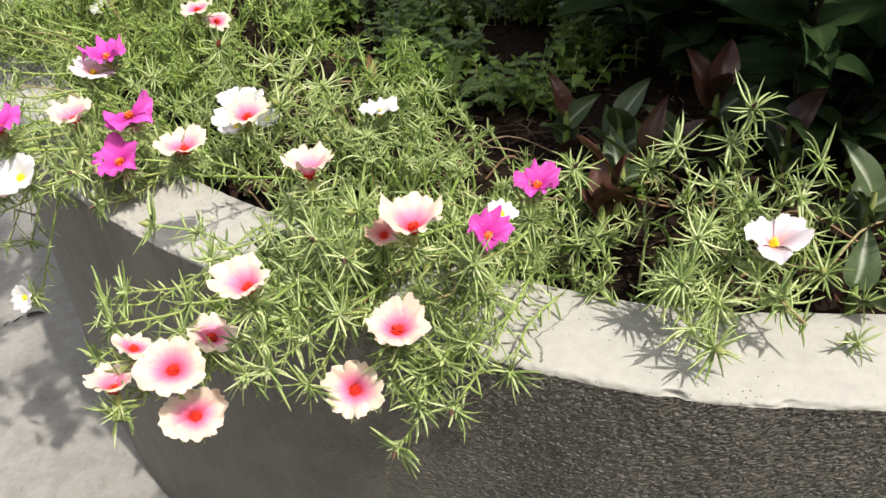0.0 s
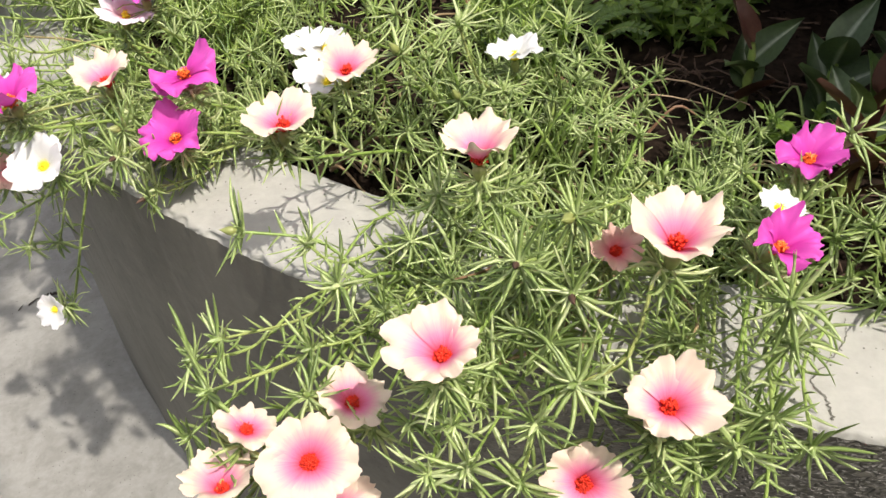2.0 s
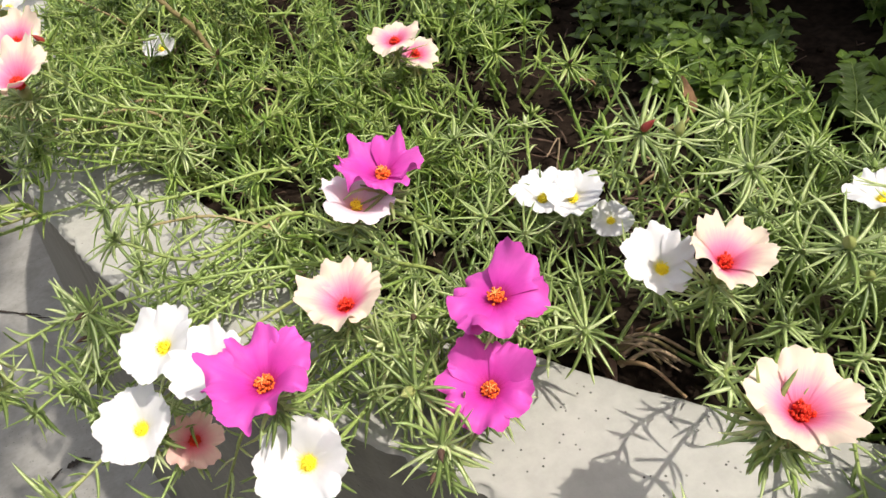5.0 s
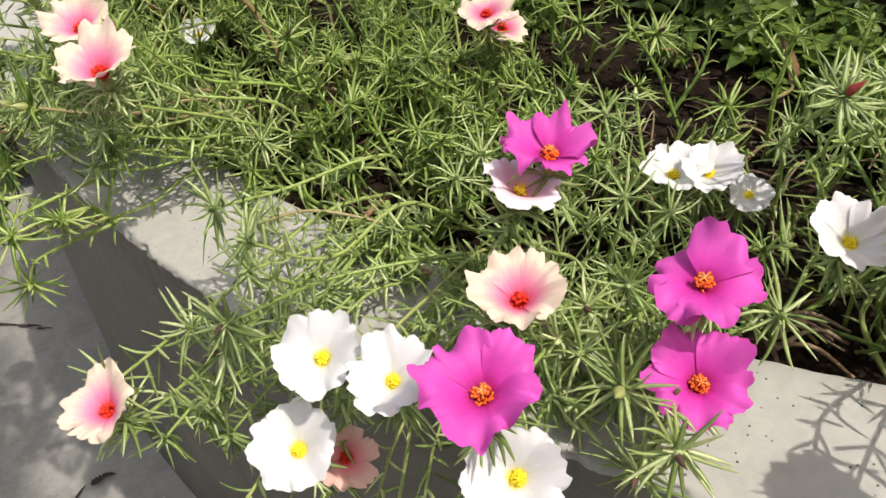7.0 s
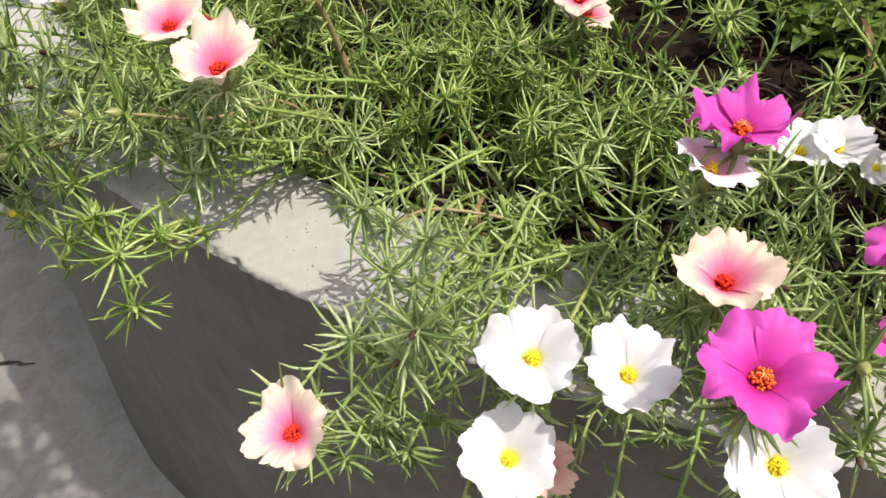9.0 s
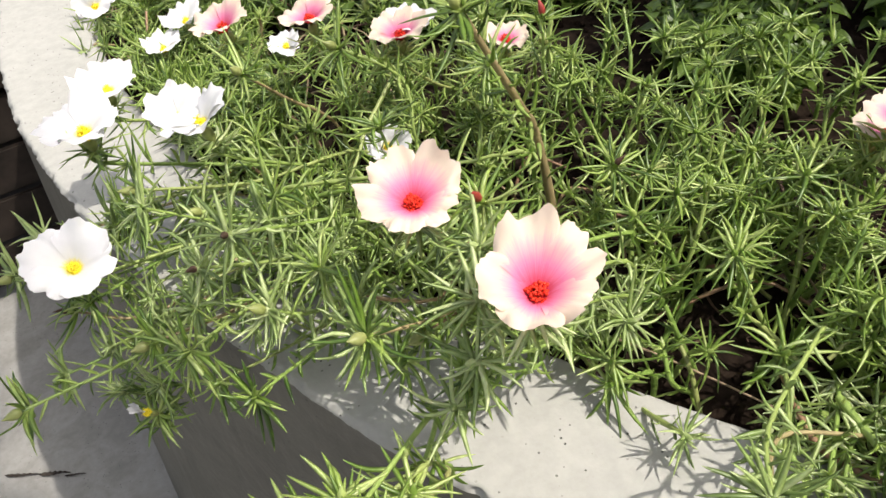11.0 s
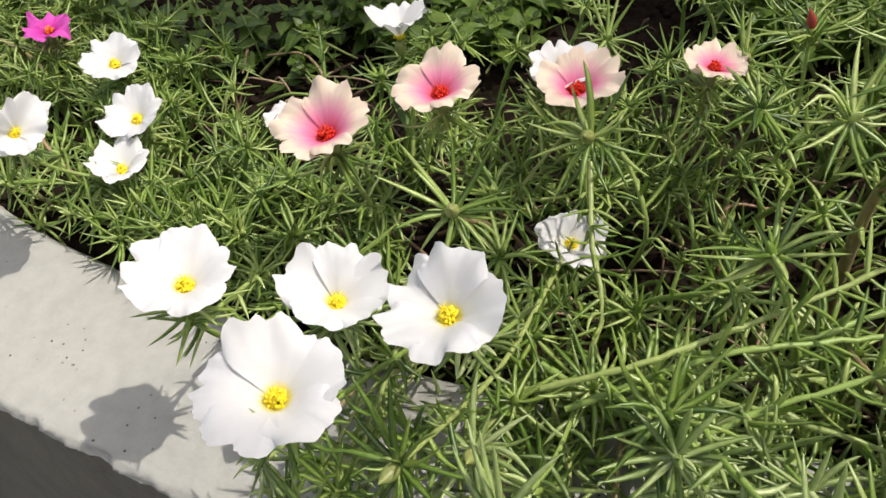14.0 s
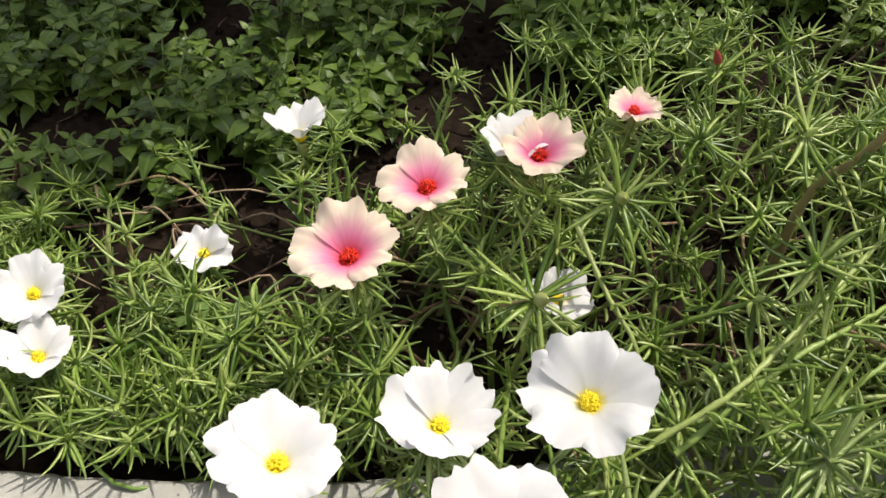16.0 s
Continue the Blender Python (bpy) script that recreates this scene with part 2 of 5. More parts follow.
# ---------------------------------------------------------------- mesh helpers
class Soup:
    """Vertices, faces and uvs gathered from many small pieces."""

    def __init__(self):
        self.v, self.f, self.uv, self.n = [], [], [], 0

    def grid(self, pts, closed=False):
        """pts: rows x columns x 3; closed joins the last column to the first."""
        r, c = pts.shape[:2]
        idx = np.arange(r * c).reshape(r, c) + self.n
        right = np.roll(idx, -1, 1) if closed else idx[:, 1:]
        left = idx if closed else idx[:, :-1]
        quads = np.stack([left[:-1], right[:-1], right[1:], left[1:]], -1).reshape(-1, 4)
        self.v.append(pts.reshape(-1, 3))
        self.f.append(quads)
        cols = np.linspace(0, 1, c)
        rows = np.linspace(0, 1, r)
        self.uv.append(np.stack(np.meshgrid(cols, rows), -1).reshape(-1, 2))
        self.n += r * c
        return self

    def mesh(self, name):
        me = bpy.data.meshes.new(name)
        v, f, uv = np.concatenate(self.v), np.concatenate(self.f), np.concatenate(self.uv)
        me.vertices.add(len(v))
        me.vertices.foreach_set("co", v.astype(np.float32).ravel())
        me.loops.add(f.size)
        me.loops.foreach_set("vertex_index", f.astype(np.int32).ravel())
        me.polygons.add(len(f))
        me.polygons.foreach_set("loop_start", np.arange(0, f.size, 4, dtype=np.int32))
        me.polygons.foreach_set("loop_total", np.full(len(f), 4, dtype=np.int32))
        me.polygons.foreach_set("use_smooth", np.ones(len(f), dtype=bool))
        layer = me.uv_layers.new(name="UVMap")
        layer.data.foreach_set("uv", uv[f.ravel()].astype(np.float32).ravel())
        me.update(calc_edges=True)
        me.validate()
        return me


def unit(v):
    v = np.asarray(v, float)
    return v / (np.linalg.norm(v) + 1e-12)


def across(d):
    a = np.cross(d, (0, 0, 1.0)) if abs(d[2]) < 0.95 else np.cross(d, (1.0, 0, 0))
    a = unit(a)
    return a, np.cross(d, a)


def tube(soup, pts, radii, sides=6, flat=1.0):
    """A round stem along pts, closed to a point where its radius is about zero."""
    pts = np.asarray(pts, float)
    tang = np.gradient(pts, axis=0)
    tang /= np.linalg.norm(tang, axis=1)[:, None] + 1e-12
    a, b = across(tang[0])
    ang = np.linspace(0, 2 * np.pi, sides, endpoint=False)
    rows = []
    for p, t, r in zip(pts, tang, radii):
        a = unit(a - t * (a @ t))
        b = np.cross(t, a)
        rows.append(p + r * (np.cos(ang)[:, None] * a + flat * np.sin(ang)[:, None] * b))
    soup.grid(np.array(rows), closed=True)
    return soup


NEEDLE_R = np.array([0.7, 0.95, 0.95, 0.74, 0.40, 0.03])
NEEDLE_S = np.array([0.0, 0.18, 0.42, 0.68, 0.9, 1.0])[:, None]


def needle(soup, base, way, length, thick, curl):
    """One succulent needle leaf; curl bends it up (+) or down (-)."""
    way = unit(way)
    up = np.array((0, 0, 1.0))
    s = NEEDLE_S
    side = np.cross(way, up) * rng.normal() * 0.22
    bow = rng.normal() * 0.10
    pts = base + way * (s * length) + (up * curl + side) * (length * s**2) + up * (bow * length * np.sin(np.pi * s))
    tube(soup, pts, NEEDLE_R * thick * 1.08, 4, 0.5)


def bezier(points, n):
    """A smooth line through the given points."""
    p = np.asarray(points, float)
    p = np.vstack([2 * p[0] - p[1], p, 2 * p[-1] - p[-2]])
    segs = len(p) - 3
    out = []
    for u in np.linspace(0, segs - 1e-6, n):
        i, t = int(u), u - int(u)
        a, b, c, d = p[i : i + 4]
        out.append(0.5 * (2 * b + (c - a) * t + (2 * a - 5 * b + 4 * c - d) * t**2 + (3 * b - a - 3 * c + d) * t**3))
    return np.array(out)


def link(name, me, mat, parent=None, label=""):
    ob = new(name, me)
    if mat:
        me.materials.append(mat) if not me.materials else None
    if parent is not None:
        ob.parent = parent
    if label:
        ob["label"] = label
    return ob


def empty(name, at, label, category, group="", kind=""):
    ob = new(name)
    ob.empty_display_size = 0.01
    ob.location = at
    return tagged(ob, label, category, group, kind)


# ---------------------------------------------------------------- planter wall
OUTER = [(3.3, 0.4), (3.1, -0.45), (2.5, -0.72), (1.6, -0.66), (0.9, -0.578), (0.568, -0.522), (0.455, -0.498), (0.35, -0.454), (0.2, -0.37),
         (0.05, -0.262), (-0.06, -0.157), (-0.135, -0.068), (-0.195, 0.016), (-0.25, 0.11), (-0.30, 0.22), (-0.36, 0.383),
         (-0.384, 0.477), (-0.40, 0.565), (-0.41, 0.664), (-0.405, 0.85), (-0.36, 1.1), (-0.22, 1.5), (0.2, 2.1), (1.0, 2.6), (2.0, 2.6), (2.9, 2.0), (3.3, 1.2), (3.3, 0.4)]
line = bezier([(x, y, 0) for x, y in OUTER], 1600)[:, :2]
step = np.r_[0, np.cumsum(np.linalg.norm(np.diff(line, axis=0), axis=1))]
# closer samples where the camera passes
part = np.where((line[:, 0] < 0.8) & (line[:, 1] < 1.0), 9.0, 1.0)
weight = np.r_[0, np.cumsum(np.diff(step) * part[1:])]
along = np.interp(np.linspace(0, weight[-1], 1500), weight, step)
line = np.stack([np.interp(along, step, line[:, k]) for k in range(2)], 1)
tan = np.gradient(line, axis=0)
tan /= np.linalg.norm(tan, axis=1)[:, None]
outward = np.stack([-tan[:, 1], tan[:, 0]], 1)
outward *= np.sign((outward * (line - (1.2, 0.9))).sum(1))[:, None]
lean_out = np.interp(line[:, 1], (0.1, 0.45), (0.033, 0.07))
near_wall = [int(i) for i in np.nonzero((line[:, 0] < 0.9) & (line[:, 1] < 1.2))[0]]


def wobble(s, z, scale, seed):
    return np.array([noise.noise(Vector((a * scale, z * scale, seed))) for a in s])


def wall_strip(profile, name):
    """profile: rows of (outward offset, z, roughness), swept along the wall."""
    rows = []
    for k, (off, z, rough) in enumerate(profile):
        w = wobble(along, z * 3, 60.0, 3.1) * 0.4 + wobble(along, z * 3, 190.0, 8.7) * 0.4 + wobble(along, z * 3, 330.0, 4.7) * 0.35
        drop = np.minimum(0, wobble(along, 0, 75.0, 5.5) + 0.22) * rough * 2.6 + np.minimum(0, wobble(along, 0, 21.0, 2.5) + 0.2) * rough
        xy = line + outward * (off + w * rough + drop)[:, None]
        rows.append(np.c_[xy, np.full(len(xy), z) + w * rough * 0.5 + drop * 0.4])
    s = Soup()
    s.grid(np.array(rows))
    return s.mesh(name)


planter = tagged(new("planter_wall"), "curved light grey painted concrete planter wall with chipped edge", "planter wall", kind="structure")
top_me = wall_strip([(-WALL_W - 0.002, TOP_Z - 0.09, 0.0008), (-WALL_W, TOP_Z - 0.006, 0.0012), (-WALL_W + 0.005, TOP_Z, 0.0008), (-0.07, TOP_Z, 0.0003), (-0.045, TOP_Z, 0.0003),
                     (-0.02, TOP_Z, 0.0003), (-0.0060, TOP_Z, 0.0003), (-0.0034, TOP_Z, 0.0005), (-0.0018, TOP_Z - 0.0005, 0.0022), (-0.0003, TOP_Z - 0.0020, 0.0036), (0.0004, TOP_Z - 0.0034, 0.0036), (0.0006, TOP_Z - 0.0048, 0.0022)], "coping")
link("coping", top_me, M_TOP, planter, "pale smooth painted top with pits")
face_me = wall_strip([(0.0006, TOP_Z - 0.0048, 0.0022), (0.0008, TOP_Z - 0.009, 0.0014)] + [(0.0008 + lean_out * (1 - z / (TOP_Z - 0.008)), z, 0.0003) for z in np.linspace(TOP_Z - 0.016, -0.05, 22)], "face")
link("face", face_me, M_FACE, planter, "coarse rendered side of the wall, colour darkened for shade")


def ribbon(points, widths, z_lift, name, parent, mat):
    pts = bezier(points, 60)
    rows = []
    for i, p in enumerate(pts):
        d = unit(pts[min(i + 1, 59)] - pts[max(i - 1, 0)])
        side = unit(np.cross(d, z_lift))
        w = np.interp(i, np.linspace(0, 59, len(widths)), widths) * (0.6 + 0.8 * rng.random())
        jag = side * (noise.noise(Vector((i * 0.7, 0, 4))) * 0.0018)
        rows.append([p + side * w + jag + np.array(z_lift) * 0.0004, p - side * w + jag + np.array(z_lift) * 0.0004])
    s = Soup()
    s.grid(np.array(rows))
    return link(name, s.mesh(name), mat, parent)


ribbon([(0.354, -0.450, TOP_Z), (0.357, -0.437, TOP_Z), (0.355, -0.425, TOP_Z), (0.372, -0.413, TOP_Z), (0.385, -0.402, TOP_Z), (0.392, -0.388, TOP_Z)],
       (0.0007, 0.0006, 0.0004, 0.0003, 0.0001), (0, 0, 1), "crack", planter, M_CRACK)

# pale mortar bead along the foot of the wall
foot = [i for i in near_wall if 0.72 < line[i, 1] < 0.93 and line[i, 0] < 0]
s = Soup()
tube(s, np.array([(*(line[i] + outward[i] * (lean_out[i] + 0.003)), 0.002) for i in foot]), [0.001 + 0.004 * max(0, noise.noise(Vector((i * 0.11, 0, 7))) + 0.25) for i in foot], 6)
link("mortar_bead", s.mesh("mortar_bead"), M_PUTTY, planter, "pale smeared mortar at the foot of the wall")

# ---------------------------------------------------------------- floor and soil
def sheet(name, x0, x1, y0, y1, nx, ny, height):
    xs, ys = np.linspace(x0, x1, nx), np.linspace(y0, y1, ny)
    pts = np.array([[(x, y, height(x, y)) for x in xs] for y in ys])
    s = Soup()
    s.grid(pts)
    return s.mesh(name)


floor = link("ground", sheet("ground", -60, 60, -60, 60, 3, 3, lambda x, y: 0.0), M_FLOOR)
tagged(floor, "grey weathered concrete paving with stains", "ground", kind="structure")


def inside(x, y):
    """How far a place lies behind the wall's outer edge (metres; negative outside)."""
    d = line - np.array((x, y))
    i = int(np.argmin((d**2).sum(1)))
    return float(d[i] @ outward[i])


def soil_height(x, y):
    n = noise.noise(Vector((x * 14, y * 14, 1))) * 0.010 + noise.noise(Vector((x * 60, y * 60, 2))) * 0.005
    return SOIL_Z + n


# the soil follows the wall's inner side and runs back to the far end of the bed
rows = []
pick = np.r_[np.arange(0, 1500, 3), 1499]
for k in np.r_[np.linspace(0.088, 0.6, 60), np.linspace(0.65, 1.0, 6)]:
    centre = np.array((1.5, 0.9))
    base = line[pick] - outward[pick] * min(k, 0.6)
    if k > 0.6:
        base = base + (centre - base) * (k - 0.6) / 0.4
    rows.append([(x, y, soil_height(x, y)) for x, y in base])
s = Soup()
s.grid(np.array(rows))
soil = link("soil", s.mesh("soil"), M_SOIL)
tagged(soil, "dark moist crumbly soil in the planter bed", "soil", kind="structure")

# soil crumbs and litter
s = Soup()
for _ in range(2600):
    i = near_wall[int(rng.integers(0, len(near_wall)))]
    k = WALL_W + 0.005 + 0.45 * rng.random() ** 1.3
    x, y = line[i] - outward[i] * k
    z = soil_height(x, y)
    r = 0.0015 + 0.003 * rng.random() ** 2
    d = unit(rng.normal(size=3))
    p = np.array((x, y, z + r * 0.5))
    tube(s, [p - d * r, p - d * r * 0.6, p + d * r * 0.6, p + d * r], np.array([0.05, 0.8, 0.85, 0.05]) * r, 5)
crumbs = link("soil_crumbs", s.mesh("soil_crumbs"), M_SOIL)
tagged(crumbs, "loose dark soil crumbs over the bed", "soil", kind="stuff")
s = Soup()
for _ in range(520):
    i = near_wall[int(rng.integers(0, len(near_wall)))]
    k = WALL_W + 0.01 + 0.45 * rng.random()
    x, y = line[i] - outward[i] * k
    z = soil_height(x, y) + 0.004
    d = unit((*rng.normal(size=2), 0.25 * rng.normal()))
    L = 0.006 + 0.03 * rng.random() ** 2
    p = np.array((x, y, z))
    q = p + d * L
    q[2] = max(q[2], z)
    tube(s, [p, (p + q) / 2 + rng.normal(size=3) * 0.002, q], np.array([0.0007, 0.0009, 0.0003]), 5, 0.5 + rng.random() * 1.5)
for cx, cy, n in ((0.065, 0.22, 26), (-0.04, 0.22, 18), (-0.02, 0.18, 12), (0.17, -0.02, 30), (0.185, 0.07, 24), (0.39, -0.07, 24), (-0.19, 0.25, 14), (-0.09, 0.60, 24), (0.42, -0.12, 18)):
    for _ in range(n):
        p = np.array((cx + 0.035 * rng.normal(), cy + 0.03 * rng.normal(), 0))
        p[2] = soil_height(p[0], p[1]) + 0.003 + 0.014 * rng.random()
        d = unit((*rng.normal(size=2), 0.2 * rng.normal())) * (0.015 + 0.03 * rng.random())
        tube(s, bezier([p, p + d * 0.5 + rng.normal(size=3) * 0.004, p + d], 6), np.array([0.0006, 0.0009, 0.0009, 0.0008, 0.0006, 0.0003]) * (0.7 + 0.7 * rng.random()), 5)
litter = link("plant_litter", s.mesh("plant_litter"), M_CHIP)
tagged(litter, "dry brown twigs and stem bits on the soil", "plant litter", kind="stuff")

# ---------------------------------------------------------------- moss rose shoots
def leaf_whorl(soup, at, axis, n, length, thick, spread, rise):
    """A star of n needles round an axis; spread 0 (along the axis) to 1 (flat)."""
    a, b = across(unit(axis))
    axis = unit(axis)
    start = rng.random() * 6.28
    for k in range(n):
        th = start + 2.39996 * k
        sp = spread * (0.75 + 0.5 * rng.random())
        out = math.cos(th) * a + math.sin(th) * b
        way = out * sp + axis * max(0.05, 1.05 - sp)
        L = length * (0.75 + 0.5 * rng.random())
        needle(soup, at + out * thick * 0.8 - axis * 0.004 * rng.random(), way, L, thick * (0.85 + 0.3 * rng.random()), rise * (rng.random() * 2.2 - 1.0))


def shoot_geometry(path, leaves, stem, size=1.0, rosette=13, every=0.0075, r0=0.0021, start=0.2, upright=0.35):
    """A leafy shoot along a path: the stem, needles set round it, and a star at its tip."""
    pts = bezier(path, 14)
    length = np.linalg.norm(np.diff(pts, axis=0), axis=1).sum()
    tube(stem, pts, np.linspace(r0 * 1.15, r0 * 0.7, len(pts)) * (0.9 + 0.2 * rng.random(len(pts))), 6)
    n = int(length * (1 - start) / every)
    ang = rng.random() * 6.28
    for k in range(n):
        u = start + (1 - start) * (k + rng.random() * 0.6) / max(n, 1)
        if u > 0.97:
            continue
        f = u * (len(pts) - 1)
        i = min(int(f), len(pts) - 2)
        p = pts[i] + (pts[i + 1] - pts[i]) * (f - i)
        t = unit(pts[i + 1] - pts[i])
        a, b = across(t)
        ang += 2.39996
        out = math.cos(ang) * a + math.sin(ang) * b
        needle(leaves, p + out * r0 * 0.6, out * (0.8 + 0.3 * rng.random()) + t * (upright + 0.5 * rng.random()),
               size * (0.0095 + 0.0095 * rng.random()), size * (0.00095 + 0.00030 * rng.random()), 1.0 * (rng.random() - 0.5))
    tip, axis = pts[-1], unit(pts[-1] - pts[-3])
    if rosette:
        tube(leaves, [tip - axis * 0.004, tip - axis * 0.001, tip + axis * 0.002, tip + axis * 0.005], np.array([0.0014, 0.0022, 0.0018, 0.0003]) * size, 6)
        leaf_whorl(leaves, tip, axis, rosette + 2, 0.0235 * size, 0.0012 * size, 0.95, 0.25)
        leaf_whorl(leaves, tip, axis, rosette // 2, 0.009 * size, 0.0008 * size, 0.5, 0.1)
    return tip, axis


SHOOT_LABEL = "spreading moss rose shoot with narrow succulent green needles"
n_things = [0]
far_leaves, lush_leaves, far_stems = Soup(), Soup(), Soup()


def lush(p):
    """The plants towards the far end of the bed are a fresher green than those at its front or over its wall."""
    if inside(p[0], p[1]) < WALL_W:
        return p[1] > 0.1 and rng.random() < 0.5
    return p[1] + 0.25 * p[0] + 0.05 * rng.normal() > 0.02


def bud_mesh(kind):
    s = Soup()
    z = np.linspace(0, 1, 7)
    prof = np.array([0.35, 0.85, 1.0, 0.9, 0.65, 0.3, 0.03])
    long, thick = {"bud": (0.011, 0.0030), "red_bud": (0.011, 0.0022), "withered_bud": (0.009, 0.0016)}[kind]
    bend = 0.003 * z**2 * (kind != "bud")
    tube(s, np.c_[bend, np.zeros(7), z * long], prof * thick * (1 + 0.15 * rng.normal(size=7) * (kind == "withered_bud")), 8)
    return s.mesh(kind)


BUDS = {"green": (bud_mesh("bud"), M_BUD), "red": (bud_mesh("red_bud"), M_REDBUD), "dry": (bud_mesh("withered_bud"), M_DRY)}


def turn_to(axis, at):
    q = Vector(axis).to_track_quat("Z", "Y")
    return Matrix.Translation(Vector(at)) @ q.to_matrix().to_4x4()


def shoot(path, size=1.0, rosette=13, bud="", as_thing=True, label="", every=0.0075, start=0.2, r0=0.0021, upright=0.35):
    """One shoot, as a thing of its own or into the joined rest."""
    path = np.asarray(path, float)
    if not as_thing:
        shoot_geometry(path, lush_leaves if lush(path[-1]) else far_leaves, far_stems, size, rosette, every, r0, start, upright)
        return None
    leaves, stem = Soup(), Soup()
    root, end = path[0].copy(), path[-1].copy()
    tip, axis = shoot_geometry(path - root, leaves, stem, size, rosette, every, r0, start, upright)
    ob = empty("moss_rose_shoot", root, label or SHOOT_LABEL, "shoot", "moss rose shoots")
    link("stem", stem.mesh("stem"), M_REDSTEM if rng.random() < 0.12 else M_STEM, ob)
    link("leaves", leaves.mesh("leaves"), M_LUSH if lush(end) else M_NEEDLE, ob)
    if bud:
        me, mat = BUDS[bud]
        b = link("bud", me, mat, ob, {"green": "plump yellow-green flower bud", "red": "red unopened flower bud", "dry": "withered brown flower bud"}[bud])
        b.matrix_basis = turn_to(axis, tip)
    n_things[0] += 1
    return ob


def rise(root, tip, sag=0.4):
    """A path from a root in the bed to a tip, bowed as a lax stem bows."""
    root, tip = np.asarray(root, float), np.asarray(tip, float)
    d = tip - root
    m1 = root + d * 0.3 + np.array((0, 0, abs(d[2]) * 0.15 + np.linalg.norm(d[:2]) * 0.15 * sag))
    m2 = root + d * 0.7 + np.array((0, 0, np.linalg.norm(d[:2]) * 0.10 * sag))
    j = rng.normal(size=(2, 3)) * np.array((0.010, 0.010, 0.004))
    return np.array([root, m1 + j[0], m2 + j[1], tip])


def root_for(x, y, back=0.05):
    """A rooting place in the soil near (x, y), inside the bed."""
    d = line - np.array((x, y))
    i = int(np.argmin((d**2).sum(1)))
    depth = float(d[i] @ outward[i])
    depth = max(depth, WALL_W + 0.012) + back * (0.4 + rng.random())
    p = line[i] - outward[i] * depth + tan[i] * rng.normal() * 0.016
    return np.array((p[0], p[1], soil_height(*p) - 0.002))


# ---------------------------------------------------------------- flowers
def petal_soup(turn, rise_angle, before, after, length, seed, wide, tuck, frill, ruffle, join, lobe):
    """One broad, two-lobed petal; z is the way in which the flower faces.

    before and after: the rise of the petals beside it, which its sides meet by the share join;
    frill and ruffle: how ragged and how wavy its rim is; lobe: how far its sides fall back."""
    s = Soup()
    nv, nu = 13, 31
    v = np.linspace(0.03, 1, nv)[:, None]
    u = np.linspace(-1, 1, nu)[None, :]
    wide = wide + 0.05 * math.sin(seed * 3.1)
    notch = 0.12 * math.sin(seed * 2.3)
    crinkle = np.array([noise.noise(Vector((a * 2.2, seed, 1.0))) + 0.4 * noise.noise(Vector((a * 5.0, seed, 5.0))) + 0.45 * noise.noise(Vector((a * 9.0, seed, 2.0))) for a in u[0]])[None, :]
    deep = 0.07 + 0.05 * math.sin(seed * 5.7)
    end = 1.0 - deep * np.exp(-(((u - notch) / 0.11) ** 2)) - lobe * np.abs(u) ** 2.8 + frill * crinkle
    along_petal = v * (1 + (end - 1) * v**3)
    # its sides come to meet the rise of the petals beside it
    rise_angle = rise_angle + np.where(u < 0, before - rise_angle, after - rise_angle) * join * np.abs(u) ** 1.4
    # the petal rises steeply from the middle and flares outwards at its rim
    bow = 0.16 * v * (1 - v) * (rise_angle > 0.2) - 0.07 * v**6
    out = along_petal * np.cos(rise_angle) - bow * np.sin(rise_angle)
    up = along_petal * np.sin(rise_angle) + bow * np.cos(rise_angle)
    th = turn + u * wide * (0.94 + 0.10 * np.sin(np.pi * v))
    wave = np.array([[noise.noise(Vector((b * a * 1.4 + seed, b * 1.5, seed * 2.0))) for a in u[0]] for b in v[:, 0]])
    rim = np.array([noise.noise(Vector((a * 2.0, seed, 9.0))) + 0.2 * noise.noise(Vector((a * 4.0, seed, 4.0))) for a in u[0]])[None, :]
    pleat = np.sin(u * 7.0 + seed) * 0.005 + np.sin(u * 15.0 + 2 * seed) * 0.002
    z = up + 0.55 * ruffle * wave * v**1.4 * (1 - u**2) + ruffle * rim * v**6 * (1 - 0.8 * u**4) + pleat * v**1.5 * (1 - u**4) + 0.003 * u * v + 0.02 * v * u**2 - tuck * v * u**2
    s.grid(np.stack([out * np.cos(th), out * np.sin(th), z + 0 * th], -1) * length)
    return s


def stamens(radius, n, size):
    s = Soup()
    for k in range(n):
        a = 2.39996 * k
        q = math.sqrt((k + 0.5) / n)
        base = np.array((0.05 * q * math.cos(a), 0.05 * q * math.sin(a), 0.02)) * radius
        tip = np.array((0.19 * q * math.cos(a), 0.19 * q * math.sin(a), 0.30 - 0.14 * q * q + 0.05 * rng.normal())) * radius * size
        tube(s, [base, (base + tip) / 2, tip], [0.00022, 0.0002, 0.0002], 4)
        d = unit(tip - base)
        tube(s, [tip - d * 0.0007, tip, tip + d * 0.0008, tip + d * 0.0013], [0.0003, 0.0008, 0.0007, 0.0001], 5)
    return s.mesh("stamens")


def stigma(radius):
    s = Soup()
    top = np.array((0, 0, 0.27 * radius))
    tube(s, [(0, 0, 0), top], [0.0003, 0.0003], 5)
    for k in range(6):
        a = k * 1.047 + 0.3
        tube(s, [top, top + np.array((math.cos(a) * 0.0016, math.sin(a) * 0.0016, 0.001)), top + np.array((math.cos(a) * 0.003, math.sin(a) * 0.003, 0.0008))], [0.0003, 0.00028, 0.0001], 4)
    return s.mesh("stigma")


BLOOMS = []
